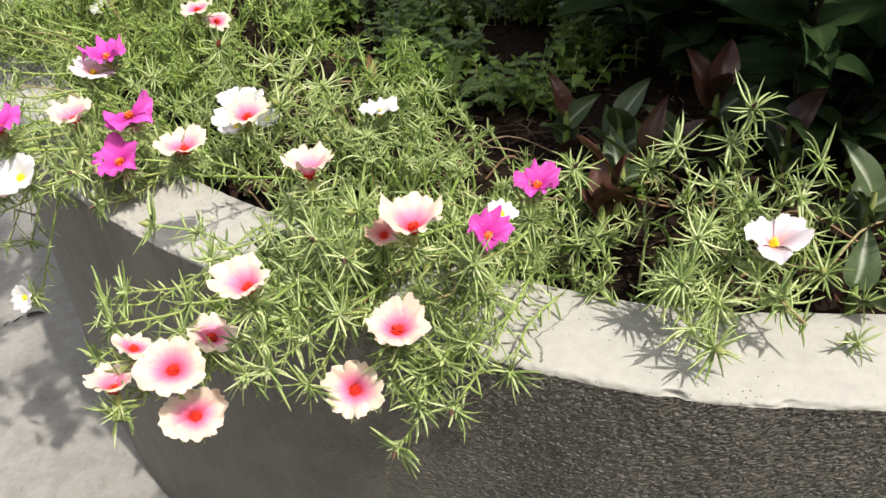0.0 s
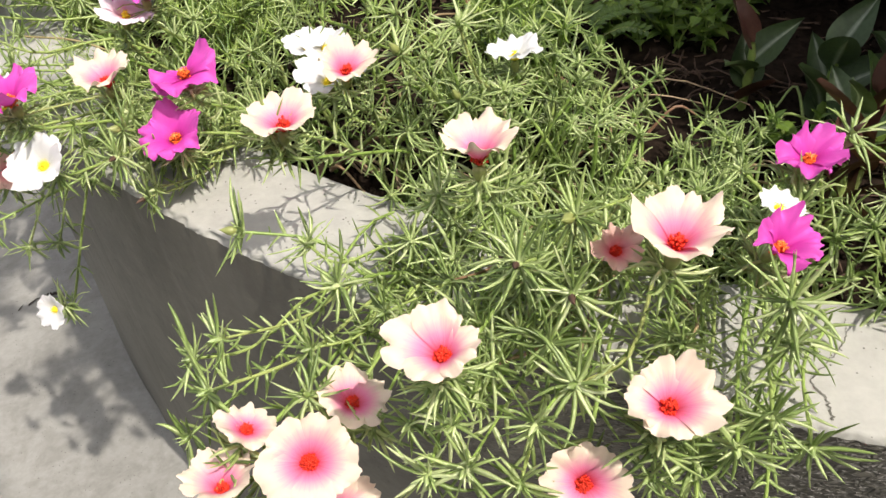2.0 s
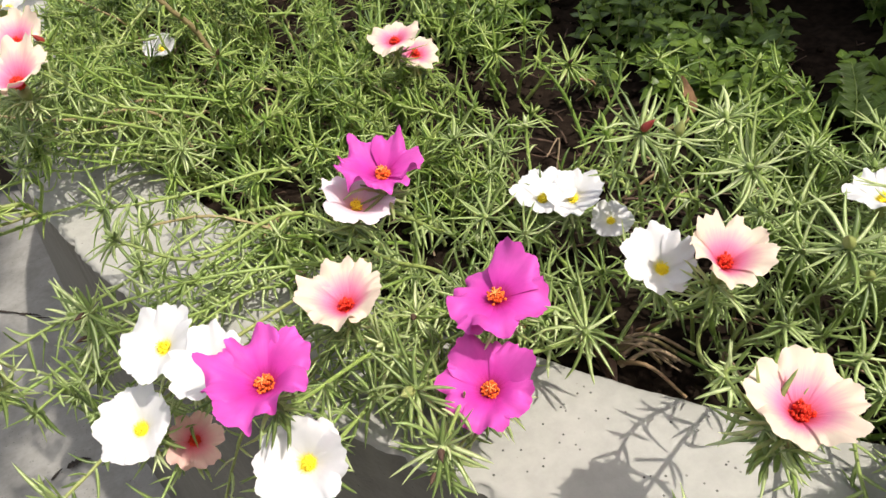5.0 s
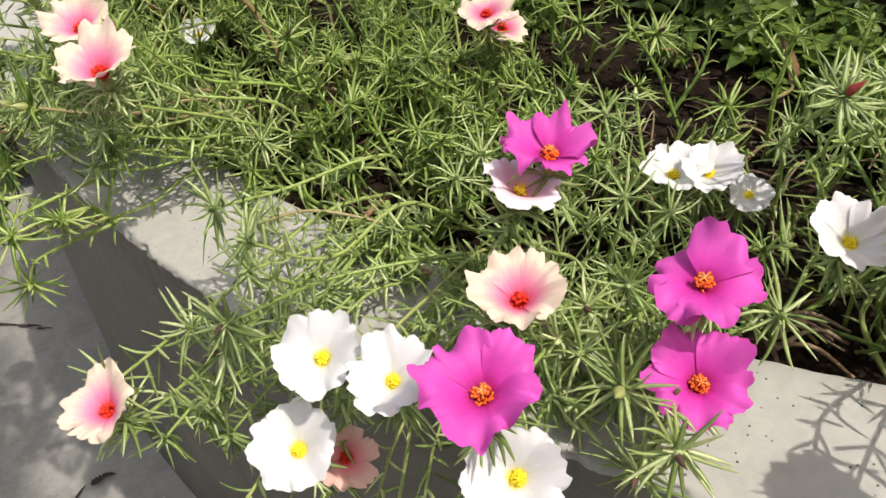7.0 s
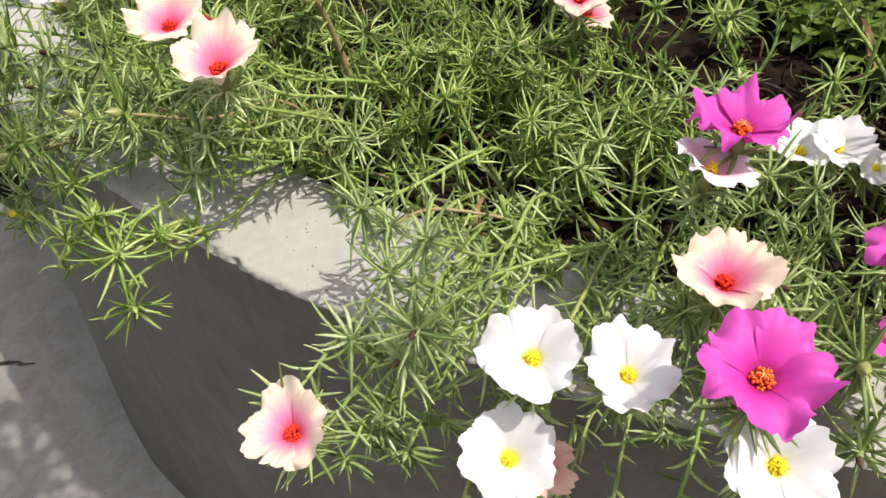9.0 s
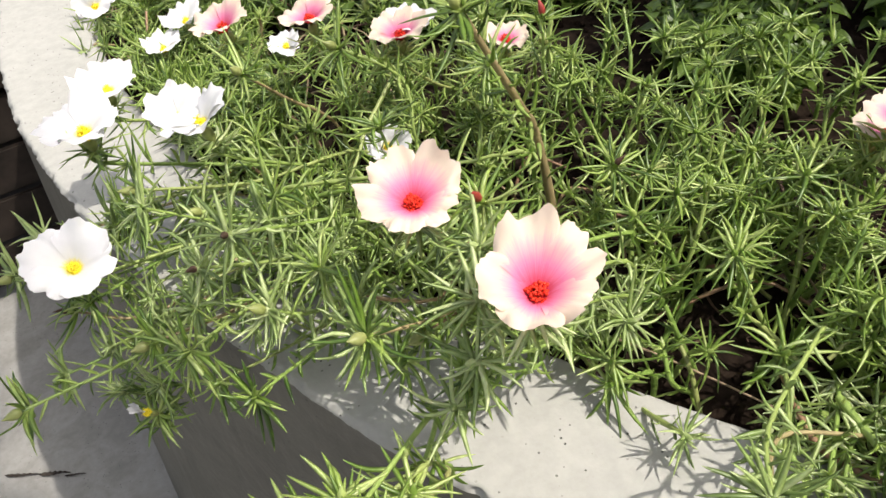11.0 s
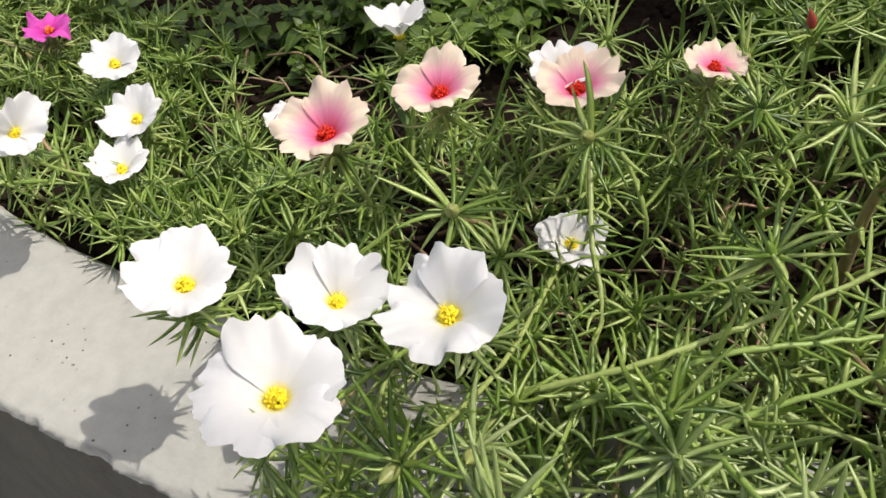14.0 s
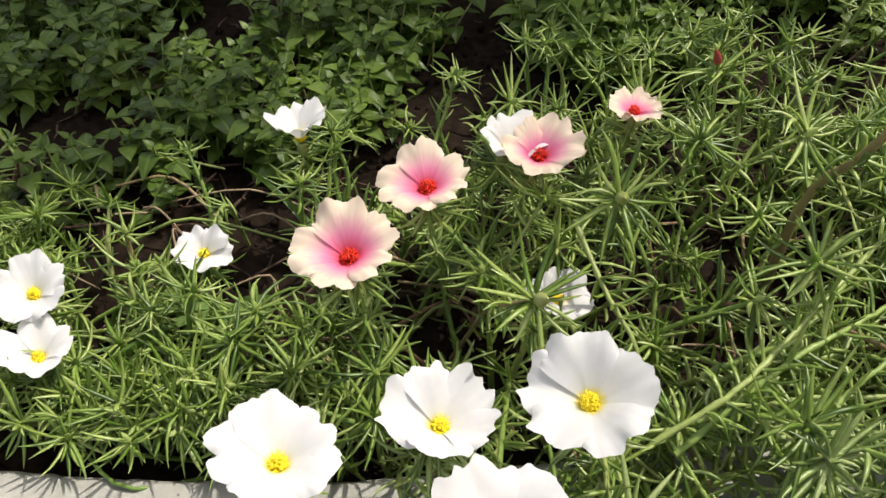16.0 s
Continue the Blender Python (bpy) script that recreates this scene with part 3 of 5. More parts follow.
# how far each kind's petals overlap, their frill, ruffle, join and lobe
SHAPE = {"white": (0.15, 0.10, 0.24, 0.5, 0.22), "magenta": (0.13, 0.12, 0.50, 0.40, 0.27), "cream": (0.10, 0.11, 0.28, 0.5, 0.23),
         "blush": (0.08, 0.07, 0.25, 0.3, 0.27), "pink": (0.02, 0.09, 0.30, 0.2, 0.30)}
NAMES = {"white": "pure white moss rose flower with a yellow centre", "magenta": "bright magenta moss rose flower with an orange centre",
         "cream": "cream moss rose flower blushing pink to a red centre", "blush": "pale blush moss rose flower with a yellow centre",
         "pink": "small salmon pink moss rose flower, partly closed"}
CENTRE = {"white": (M_YELLOW, "yellow stamens"), "magenta": (M_ORANGE, "orange stamens"), "cream": (M_RED, "red stamens"),
          "blush": (M_YELLOW, "yellow stamens"), "pink": (M_RED, "red stamens")}


def even_petals(mm, rise_deg):
    """Five petals of about one length and rise, evenly spread: (turn, rise, length) in degrees and mm."""
    first_turn = rng.random() * 72
    return [(first_turn + 72 * k + 5 * rng.normal(), rise_deg + 6 * rng.normal(), mm * (0.93 + 0.14 * rng.random())) for k in range(5)]


def flower(kind, at, tilt, petals, root=None):
    """A five-petalled flower whose middle is at a place and which leans by tilt (x, y), on its own stalk out of the bed."""
    at = np.asarray(at, float)
    axis = unit((tilt[0], tilt[1], math.sqrt(max(0.04, 1 - tilt[0] ** 2 - tilt[1] ** 2))))
    radius = sum(p[2] for p in petals) / 5000
    BLOOMS.append((at, axis))
    mm = radius * 2000
    ob = empty("moss_rose_flower", at, NAMES[kind], "flower", "moss rose flowers")
    side = unit(np.cross(axis, (0, 1, 0)))
    m = Matrix(np.stack([side, np.cross(axis, side), axis], 1).tolist()).to_4x4()
    for k, (turn, lift, length) in enumerate(petals):
        gaps = [(petals[k][0] - petals[k - 1][0]) % 360, (petals[(k + 1) % 5][0] - petals[k][0]) % 360]
        lap, frill, ruffle, join, lobe = SHAPE[kind]
        half = max(0.66 + lap, radians(max(gaps)) / 2 + lap)
        soup = petal_soup(radians(turn), radians(lift), radians(petals[k - 1][1]), radians(petals[(k + 1) % 5][1]), length / 1000,
                          rng.random() * 10, half, (0.0, 0.004, 0.0, 0.004, 0.002)[k], frill, ruffle, join, lobe)
        p = link("petal", soup.mesh("petal"), PETAL[kind], ob)
        p.matrix_basis = m
    mat, lab = CENTRE[kind]
    centre = link("flower_centre", stamens(radius, 44, 0.62 if kind in ("white", "blush") else 0.80), mat, ob, lab)
    centre.matrix_basis = m
    link("stigma", stigma(radius), {"white": M_YELLOW, "blush": M_YELLOW, "magenta": M_STIGMA}.get(kind, M_RED), centre)
    s = Soup()
    tube(s, np.c_[np.zeros(6), np.zeros(6), np.array((-0.010, -0.008, -0.005, -0.0025, -0.001, -0.0004))], np.array((0.0012, 0.0024, 0.0031, 0.0032, 0.0026, 0.0012)) * mm / 45, 8)
    c = link("calyx", s.mesh("calyx"), M_BUD, ob)
    c.matrix_basis = m
    s = Soup()
    foot = -axis * 0.008
    leaf_whorl(s, foot, axis, 12, 0.020, 0.0011, 1.1, 0.1)
    leaf_whorl(s, foot - axis * 0.008, axis, 5, 0.018, 0.0011, 1.0, -0.1)
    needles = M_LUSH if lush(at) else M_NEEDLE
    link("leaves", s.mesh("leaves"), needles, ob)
    r = (root_for(at[0], at[1], 0.05) if root is None else np.asarray(root, float)) - at
    s, lv = Soup(), Soup()
    d = foot - r
    mid = r + d * 0.62 - np.array((axis[0], axis[1], 0)) * 0.02 + np.array((0, 0, 0.03 * np.linalg.norm(d[:2])))
    if at[2] < TOP_Z + 0.03 or inside(at[0], at[1]) < WALL_W:
        mid[2] = max(mid[2], TOP_Z + 0.014 - at[2])
    path = np.array([r, r + d * 0.22 + np.array((0, 0, max(0.02, TOP_Z + 0.012 - at[2] - (r + d * 0.22)[2]))), mid, foot - axis * 0.012, foot])
    pts = bezier(path, 20)
    tube(s, pts, np.linspace(0.0013, 0.0011, 20), 6)
    for k in range(max(30, int(np.linalg.norm(d) / 0.0035))):
        i = int(rng.integers(3, 18))
        t = unit(pts[i + 1] - pts[i])
        a, b = across(t)
        th = 2.39996 * k
        out = math.cos(th) * a + math.sin(th) * b
        needle(lv, pts[i] + out * 0.001, out + t * 0.5, 0.012 + 0.009 * rng.random(), 0.001, 0.2 * rng.normal())
    link("stalk", s.mesh("stalk"), M_STEM, ob)
    link("stalk_leaves", lv.mesh("stalk_leaves"), needles, ob)
    return ob


# kind, middle, lean, and the (turn, rise, length) of each petal in degrees and mm
flower("cream", (0.094, -0.445, 0.607), (0.16, -0.46), [(20, 34, 29), (96, 41, 26), (169, 31, 27), (241, 36, 27), (315, 36, 26)])
flower("cream", (0.096, -0.446, 0.560), (0.47, -0.60), [(20, 22, 29), (86, 45, 25), (160, 49, 25), (232, 35, 27), (295, 45, 27)])
flower("cream", (0.049, -0.446, 0.593), (0.03, 0.14), [(92, 48, 23), (156, 44, 24), (230, 45, 24), (298, 45, 25), (11, 52, 26)])
flower("cream", (0.064, -0.428, 0.615), (0.43, 0.19), [(88, 28, 18), (153, 28, 17), (222, 16, 17), (295, 26, 15), (9, 28, 18)])
flower("cream", (0.114, -0.412, 0.602), (0.35, 0.00), even_petals(21, 22))
flower("cream", (0.255, -0.471, 0.645), (0.07, -0.22), [(69, 40, 23), (150, 42, 27), (214, 47, 26), (285, 50, 23), (357, 34, 24)])
flower("cream", (0.221, -0.470, 0.595), (-0.18, -0.68), [(14, 43, 23), (84, 43, 24), (155, 26, 25), (233, 33, 25), (303, 37, 25)])
flower("cream", (0.165, -0.454, 0.680), (-0.04, -0.28), [(50, 47, 24), (122, 57, 25), (185, 46, 21), (268, 43, 25), (338, 30, 28)])
flower("cream", (0.272, -0.418, 0.685), (0.15, 0.03), [(71, 35, 28), (141, 52, 28), (214, 49, 28), (282, 51, 28), (352, 43, 31)])
flower("pink", (0.251, -0.400, 0.671), (0.09, -0.39), [(75, 41, 16), (147, 47, 16), (216, 40, 16), (290, 47, 15), (3, 38, 16)])
flower("cream", (0.198, -0.334, 0.684), (0.05, 0.06), [(18, 50, 27), (90, 54, 26), (162, 50, 28), (234, 46, 29), (306, 46, 29)])
flower("cream", (0.095, -0.282, 0.688), (0.20, -0.08), [(29, 29, 25), (103, 46, 26), (173, 46, 24), (236, 41, 25), (318, 27, 24)])
flower("cream", (0.128, -0.182, 0.660), (0.18, -0.10), [(65, 32, 26), (140, 49, 28), (208, 40, 27), (280, 46, 27), (353, 43, 26)])
flower("white", (0.112, -0.155, 0.639), (-0.03, -0.24), [(63, 39, 25), (122, 46, 22), (203, 57, 25), (271, 42, 28), (338, 42, 29)])
flower("white", (0.105, -0.054, 0.614), (0.01, -0.23), [(54, 31, 22), (128, 45, 23), (196, 39, 23), (269, 45, 21), (341, 33, 22)])
flower("white", (0.089, -0.042, 0.609), (0.08, -0.01), [(72, 32, 25), (148, 44, 27), (216, 38, 26), (286, 45, 24), (1, 33, 25)])
flower("white", (0.124, -0.069, 0.602), (0.00, -0.50), even_petals(15, 27))
flower("white", (0.250, -0.148, 0.634), (-0.00, 0.13), [(56, 32, 23), (132, 31, 25), (204, 40, 23), (272, 36, 22), (346, 29, 24)])
flower("magenta", (0.322, -0.413, 0.670), (0.27, -0.34), [(69, 44, 22), (142, 59, 23), (211, 41, 22), (283, 51, 21), (355, 45, 22)])
flower("white", (0.336, -0.385, 0.668), (0.20, -0.10), even_petals(14, 33))
flower("magenta", (0.369, -0.348, 0.664), (0.09, -0.22), [(71, 36, 21), (143, 46, 21), (213, 37, 22), (284, 44, 18), (359, 31, 21)])
flower("blush", (0.531, -0.414, 0.635), (-0.01, -0.02), [(65, 22, 28), (141, 42, 30), (209, 39, 29), (281, 35, 25), (352, 40, 28)])
flower("magenta", (-0.014, -0.088, 0.695), (0.01, -0.06), [(16, 32, 26), (94, 29, 23), (162, 34, 25), (234, 43, 25), (304, 22, 26)])
flower("blush", (-0.032, -0.091, 0.682), (0.28, -0.04), [(42, 28, 24), (115, 27, 23), (186, 25, 22), (262, 27, 22), (331, 36, 24)])
flower("magenta", (0.019, -0.169, 0.669), (-0.10, -0.08), [(9, 18, 23), (63, 17, 24), (142, 13, 25), (211, 26, 27), (296, -8, 25)])
flower("magenta", (0.005, -0.192, 0.634), (-0.04, -0.35), [(347, 26, 27), (62, 37, 27), (133, 38, 25), (205, 35, 27), (278, 27, 28)])
flower("magenta", (-0.090, -0.188, 0.677), (-0.05, -0.11), [(55, 32, 28), (128, 41, 28), (201, 39, 29), (270, 38, 28), (341, 34, 29)])
flower("cream", (-0.050, -0.128, 0.649), (0.02, -0.06), [(59, 36, 27), (134, 44, 29), (207, 48, 29), (274, 47, 27), (342, 41, 30)])
flower("white", (-0.143, -0.119, 0.649), (-0.25, -0.19), [(14, 37, 23), (79, 30, 25), (156, 31, 24), (226, 26, 24), (313, 18, 25)])
flower("white", (-0.118, -0.150, 0.655), (-0.05, -0.20), [(49, 38, 24), (123, 44, 24), (197, 43, 24), (265, 39, 25), (341, 41, 23)])
flower("white", (-0.167, -0.137, 0.615), (-0.14, -0.34), [(41, 36, 24), (109, 38, 25), (184, 37, 25), (254, 34, 26), (321, 35, 26)])
flower("white", (-0.084, -0.200, 0.634), (-0.08, -0.54), [(24, 29, 26), (101, 42, 25), (171, 38, 24), (239, 38, 26), (320, 24, 26)])
flower("pink", (-0.151, -0.131, 0.588), (0.47, -0.48), [(52, 27, 20), (119, 37, 20), (195, 47, 19), (264, 44, 19), (330, 44, 21)])
flower("cream", (-0.246, -0.090, 0.632), (-0.23, -0.25), [(333, 31, 24), (43, 46, 21), (107, 37, 24), (187, 42, 24), (252, 27, 25)])
flower("cream", (-0.223, 0.155, 0.710), (-0.15, -0.34), [(51, 42, 24), (114, 39, 24), (191, 31, 27), (267, 34, 26), (335, 35, 26)])
flower("cream", (-0.211, 0.080, 0.713), (-0.05, -0.26), [(45, 42, 28), (112, 45, 26), (189, 40, 31), (257, 40, 31), (331, 43, 28)])
flower("cream", (0.034, 0.114, 0.664), (-0.02, -0.15), [(46, 23, 21), (113, 29, 20), (185, 28, 22), (256, 22, 19), (331, 24, 21)])
flower("cream", (0.050, 0.128, 0.643), (0.10, -0.25), even_petals(19, 22))
flower("white", (-0.372, 0.282, 0.653), (0.09, -0.55), [(29, 38, 26), (96, 43, 25), (170, 36, 26), (234, 36, 28), (321, 22, 28)])
flower("white", (-0.340, 0.347, 0.688), (-0.05, -0.10), [(9, 37, 28), (84, 37, 27), (153, 31, 26), (228, 36, 28), (304, 27, 27)])
flower("white", (-0.279, 0.327, 0.679), (-0.22, 0.26), [(331, 39, 26), (42, 31, 26), (111, 19, 25), (198, 40, 27), (267, 25, 25)])
flower("white", (-0.288, 0.380, 0.657), (0.08, -0.28), [(8, 40, 25), (75, 46, 24), (149, 40, 25), (218, 43, 26), (292, 25, 27)])
flower("white", (-0.321, 0.428, 0.667), (0.08, -0.08), [(357, 38, 26), (73, 34, 26), (142, 36, 24), (219, 37, 26), (287, 33, 27)])
flower("cream", (-0.234, 0.430, 0.681), (-0.27, -0.06), [(355, 38, 24), (61, 45, 24), (133, 31, 24), (209, 37, 26), (283, 28, 26)])
flower("cream", (-0.179, 0.412, 0.675), (-0.15, -0.03), [(354, 32, 23), (62, 41, 23), (134, 30, 22), (206, 37, 25), (283, 19, 24)])
flower("cream", (-0.132, 0.368, 0.664), (-0.02, -0.09), [(10, 31, 24), (88, 40, 27), (156, 40, 25), (227, 49, 21), (303, 34, 23)])
flower("white", (-0.121, 0.386, 0.660), (0.09, -0.24), [(15, 28, 23), (92, 45, 25), (157, 36, 25), (226, 44, 19), (308, 36, 19)])
flower("white", (-0.102, 0.511, 0.630), (0.10, 0.08), even_petals(25, 50))
flower("white", (-0.164, 0.348, 0.598), (-0.07, -0.28), [(10, 34, 20), (80, 33, 20), (150, 32, 20), (225, 41, 18), (298, 24, 21)])
flower("white", (-0.305, 0.593, 0.660), (0.09, -0.67), [(7, 39, 22), (64, 50, 23), (146, 59, 24), (205, 37, 24), (285, 69, 22)])
flower("white", (-0.239, 0.601, 0.620), (-0.16, -0.14), [(350, 34, 23), (64, 31, 23), (133, 41, 22), (206, 38, 23), (278, 34, 21)])
flower("white", (-0.212, 0.663, 0.620), (-0.10, -0.05), even_petals(23, 30))
flower("white", (-0.268, 0.583, 0.610), (0.12, 0.00), even_petals(21, 33))
flower("white", (-0.170, 0.550, 0.592), (-0.10, -0.10), even_petals(18, 30))
flower("cream", (-0.076, 0.324, 0.660), (0.05, -0.05), even_petals(17, 30))
flower("magenta", (-0.209, 0.752, 0.614), (0.00, -0.10), even_petals(19, 27))
flower("magenta", (-0.255, 0.810, 0.615), (-0.10, -0.20), even_petals(20, 24))
drooping = flower("white", (-0.164, -0.157, 0.462), (-0.35, -0.80), even_petals(17, 35), root_for(-0.13, -0.13, 0.03))
tagged(drooping, "small withering white flower on a stem hanging down the wall")
hanging = flower("white", (-0.372, 0.238, 0.575), (-0.3, -0.4), even_petals(15, 86))
tagged(hanging, "shrivelled closed white flower hanging beside the wall")


# ---------------------------------------------------------------- shoots round the flowers
spots = np.array([at for at, axis in BLOOMS])
facing = np.array([axis for at, axis in BLOOMS])


def hides_flower(path, room, start=4):
    """Whether a shoot, from a point of its way on, would grow up through an open flower."""
    for p in bezier(path, 9)[start:]:
        d = p - spots
        high = (d * facing).sum(1)
        if ((high > 0.001) & (high < 0.06) & (np.linalg.norm(d - high[:, None] * facing, axis=1) < room + 0.25 * high)).any():
            return True
    return False


# shoots with known tips: (x, y, z, bud)
FRONT_STARS = [(0.282, -0.486, 0.630, ""), (0.300, -0.478, 0.635, ""), (0.315, -0.455, 0.655, ""), (0.466, -0.485, 0.612, "green"), (0.454, -0.470, 0.618, ""),
         (0.475, -0.458, 0.628, ""), (0.452, -0.445, 0.640, ""), (0.520, -0.462, 0.625, "green"), (0.528, -0.350, 0.715, "dry"), (0.516, -0.351, 0.690, ""),
         (0.497, -0.293, 0.655, ""), (0.590, -0.355, 0.665, ""), (0.575, -0.365, 0.640, ""), (0.496, -0.382, 0.635, ""), (0.505, -0.360, 0.660, ""),
         (0.530, -0.375, 0.650, ""), (0.480, -0.400, 0.640, ""), (0.571, -0.422, 0.612, "green"), (0.414, -0.359, 0.620, ""), (0.361, -0.365, 0.648, ""),
         (0.308, -0.455, 0.683, ""), (0.402, -0.332, 0.668, "dry"), (0.482, -0.285, 0.630, "")]
CORNER_STARS = [(0.225, -0.425, 0.675, "dry"), (0.217, -0.461, 0.659, ""), (0.056, -0.300, 0.636, "green"), (0.233, -0.391, 0.690, "green"), (0.212, -0.437, 0.657, ""),
         (0.108, -0.133, 0.716, "red"), (0.170, 0.108, 0.615, "dry"), (0.114, -0.359, 0.637, ""), (0.087, -0.278, 0.683, ""), (0.062, -0.410, 0.632, "dry"),
         (0.044, -0.405, 0.622, ""), (0.150, -0.470, 0.620, ""), (0.190, -0.475, 0.610, ""), (0.262, -0.500, 0.605, ""), (0.245, -0.505, 0.570, "dry"),
         (0.147, -0.101, 0.682, "green"), (0.181, 0.130, 0.600, ""), (0.166, -0.140, 0.681, ""), (0.202, -0.198, 0.640, "green"), (0.181, -0.092, 0.679, ""),
         (0.163, -0.455, 0.633, ""), (0.204, -0.408, 0.682, "dry"), (0.085, -0.060, 0.665, ""), (0.165, -0.215, 0.690, "green"), (0.205, -0.205, 0.700, "")]
MIDDLE_STARS = [(-0.144, -0.204, 0.595, "green"), (-0.182, -0.085, 0.658, "dry"), (-0.030, -0.188, 0.648, "green"), (-0.026, -0.224, 0.650, "dry"), (-0.162, -0.056, 0.680, ""),
         (-0.159, 0.221, 0.753, "green"), (-0.104, 0.290, 0.671, ""), (-0.169, 0.269, 0.622, "dry"), (-0.098, 0.178, 0.659, "dry"), (-0.175, -0.006, 0.667, ""),
         (-0.160, 0.004, 0.640, ""), (-0.171, -0.012, 0.622, ""), (-0.190, -0.079, 0.636, "dry"), (-0.140, 0.110, 0.625, ""), (-0.190, 0.327, 0.698, "green"),
         (-0.056, 0.393, 0.645, ""), (-0.070, 0.287, 0.692, "red"), (-0.047, 0.319, 0.652, "green"), (-0.130, 0.250, 0.700, ""), (-0.150, 0.360, 0.660, ""),
         (0.020, -0.215, 0.655, "green")]
FAR_STARS = [(-0.211, -0.162, 0.610, "green"), (-0.317, 0.172, 0.624, ""), (-0.335, 0.187, 0.656, ""), (-0.422, 0.241, 0.614, "green"), (-0.314, 0.224, 0.669, "dry"),
         (-0.294, 0.186, 0.661, "green"), (-0.408, 0.320, 0.637, "green"), (-0.327, 0.313, 0.665, "green"), (-0.296, 0.200, 0.700, "dry"), (-0.266, 0.120, 0.689, "green"),
         (-0.353, 0.240, 0.621, "green"), (-0.234, 0.145, 0.643, "green"), (-0.232, 0.096, 0.674, ""), (-0.223, 0.103, 0.700, ""), (-0.213, 0.120, 0.709, ""),
         (-0.201, 0.136, 0.716, "red"), (-0.255, 0.165, 0.665, ""), (-0.200, 0.250, 0.690, ""), (-0.245, 0.352, 0.690, "green"), (-0.300, 0.305, 0.640, "green"),
         (-0.215, -0.085, 0.600, ""), (-0.245, -0.075, 0.635, "green")]
for x, y, z, bud in FRONT_STARS + CORNER_STARS + MIDDLE_STARS + FAR_STARS:
    r = root_for(x, y, 0.06)
    if 0.03 < x < 0.13 and y < -0.28:
        r = np.array((0.18 + 0.02 * rng.normal(), -0.295 + 0.015 * rng.normal(), SOIL_Z))
    big = z > 0.74
    if hides_flower(rise(r, (x, y, z), 0.45), 0.018, 8):
        continue
    shoot(rise(r, (x, y, z), 0.45), 1.3 if big else 0.96, 13 + int(rng.integers(0, 4)), bud, True, "", 0.0050, 0.1, 0.0026 if big else 0.0013)

# one branching stem that crosses the wall and hangs over its edge
branching = empty("moss_rose_shoot", (0, 0, 0), "moss rose stem crossing the wall with five hanging stars", "shoot", "moss rose shoots")
lv, st = Soup(), Soup()
main = [(-0.12, 0.165, SOIL_Z), (-0.185, 0.150, 0.590), (-0.228, 0.130, 0.588), (-0.262, 0.110, 0.60)]
shoot_geometry(main, lv, st, 0.9, 0, 0.012, 0.0015, 0.3)
for tip in ((-0.296, 0.060, 0.644), (-0.273, 0.084, 0.629), (-0.300, 0.081, 0.658), (-0.317, 0.080, 0.650), (-0.301, 0.052, 0.61)):
    shoot_geometry(rise((-0.257, 0.112, 0.598), tip, 0.05), lv, st, 1.0, 14, 0.006, 0.0014, 0.1)
link("stem", st.mesh("stem"), M_STEM, branching)
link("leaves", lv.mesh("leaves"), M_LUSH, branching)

# ---------------------------------------------------------------- the mass of shoots in the bed
EDGE = [(0.66, -0.30), (0.47, -0.27), (0.37, -0.15), (0.24, 0.04), (0.15, 0.22), (0.09, 0.37), (-0.05, 0.50), (-0.155, 0.66), (-0.17, 0.85), (-0.1, 1.05)]


def wall_index(x, y):
    d = line - np.array((x, y))
    return int(np.argmin((d**2).sum(1)))


pairs = sorted((wall_index(x, y), inside(x, y)) for x, y in EDGE)
reach = np.interp(np.arange(1500), [p[0] for p in pairs], [p[1] for p in pairs])
first, last = pairs[0][0], pairs[-1][0]
BARE = [(0.395, -0.125, 0.09), (0.50, -0.14, 0.07), (0.17, -0.045, 0.07), (0.105, -0.165, 0.035), (0.445, -0.335, 0.035), (-0.13, 0.60, 0.07), (-0.06, 0.49, 0.055),
        (0.19, 0.07, 0.08), (0.08, 0.20, 0.05), (0.34, -0.03, 0.05), (-0.29, 0.70, 0.03), (-0.17, 0.255, 0.03), 
        (-0.16, 0.46, 0.035), (0.05, 0.30, 0.04), (-0.03, 0.40, 0.03), (0.03, -0.125, 0.02), (-0.10, 0.05, 0.018), (0.12, 0.13, 0.05),
        (-0.12, 0.30, 0.032), (-0.07, 0.22, 0.035), (-0.180, 0.50, 0.045), (-0.145, 0.19, 0.022), (-0.06, 0.345, 0.025)]


def bare(x, y):
    return any((x - a) ** 2 + (y - b) ** 2 < r * r for a, b, r in BARE)


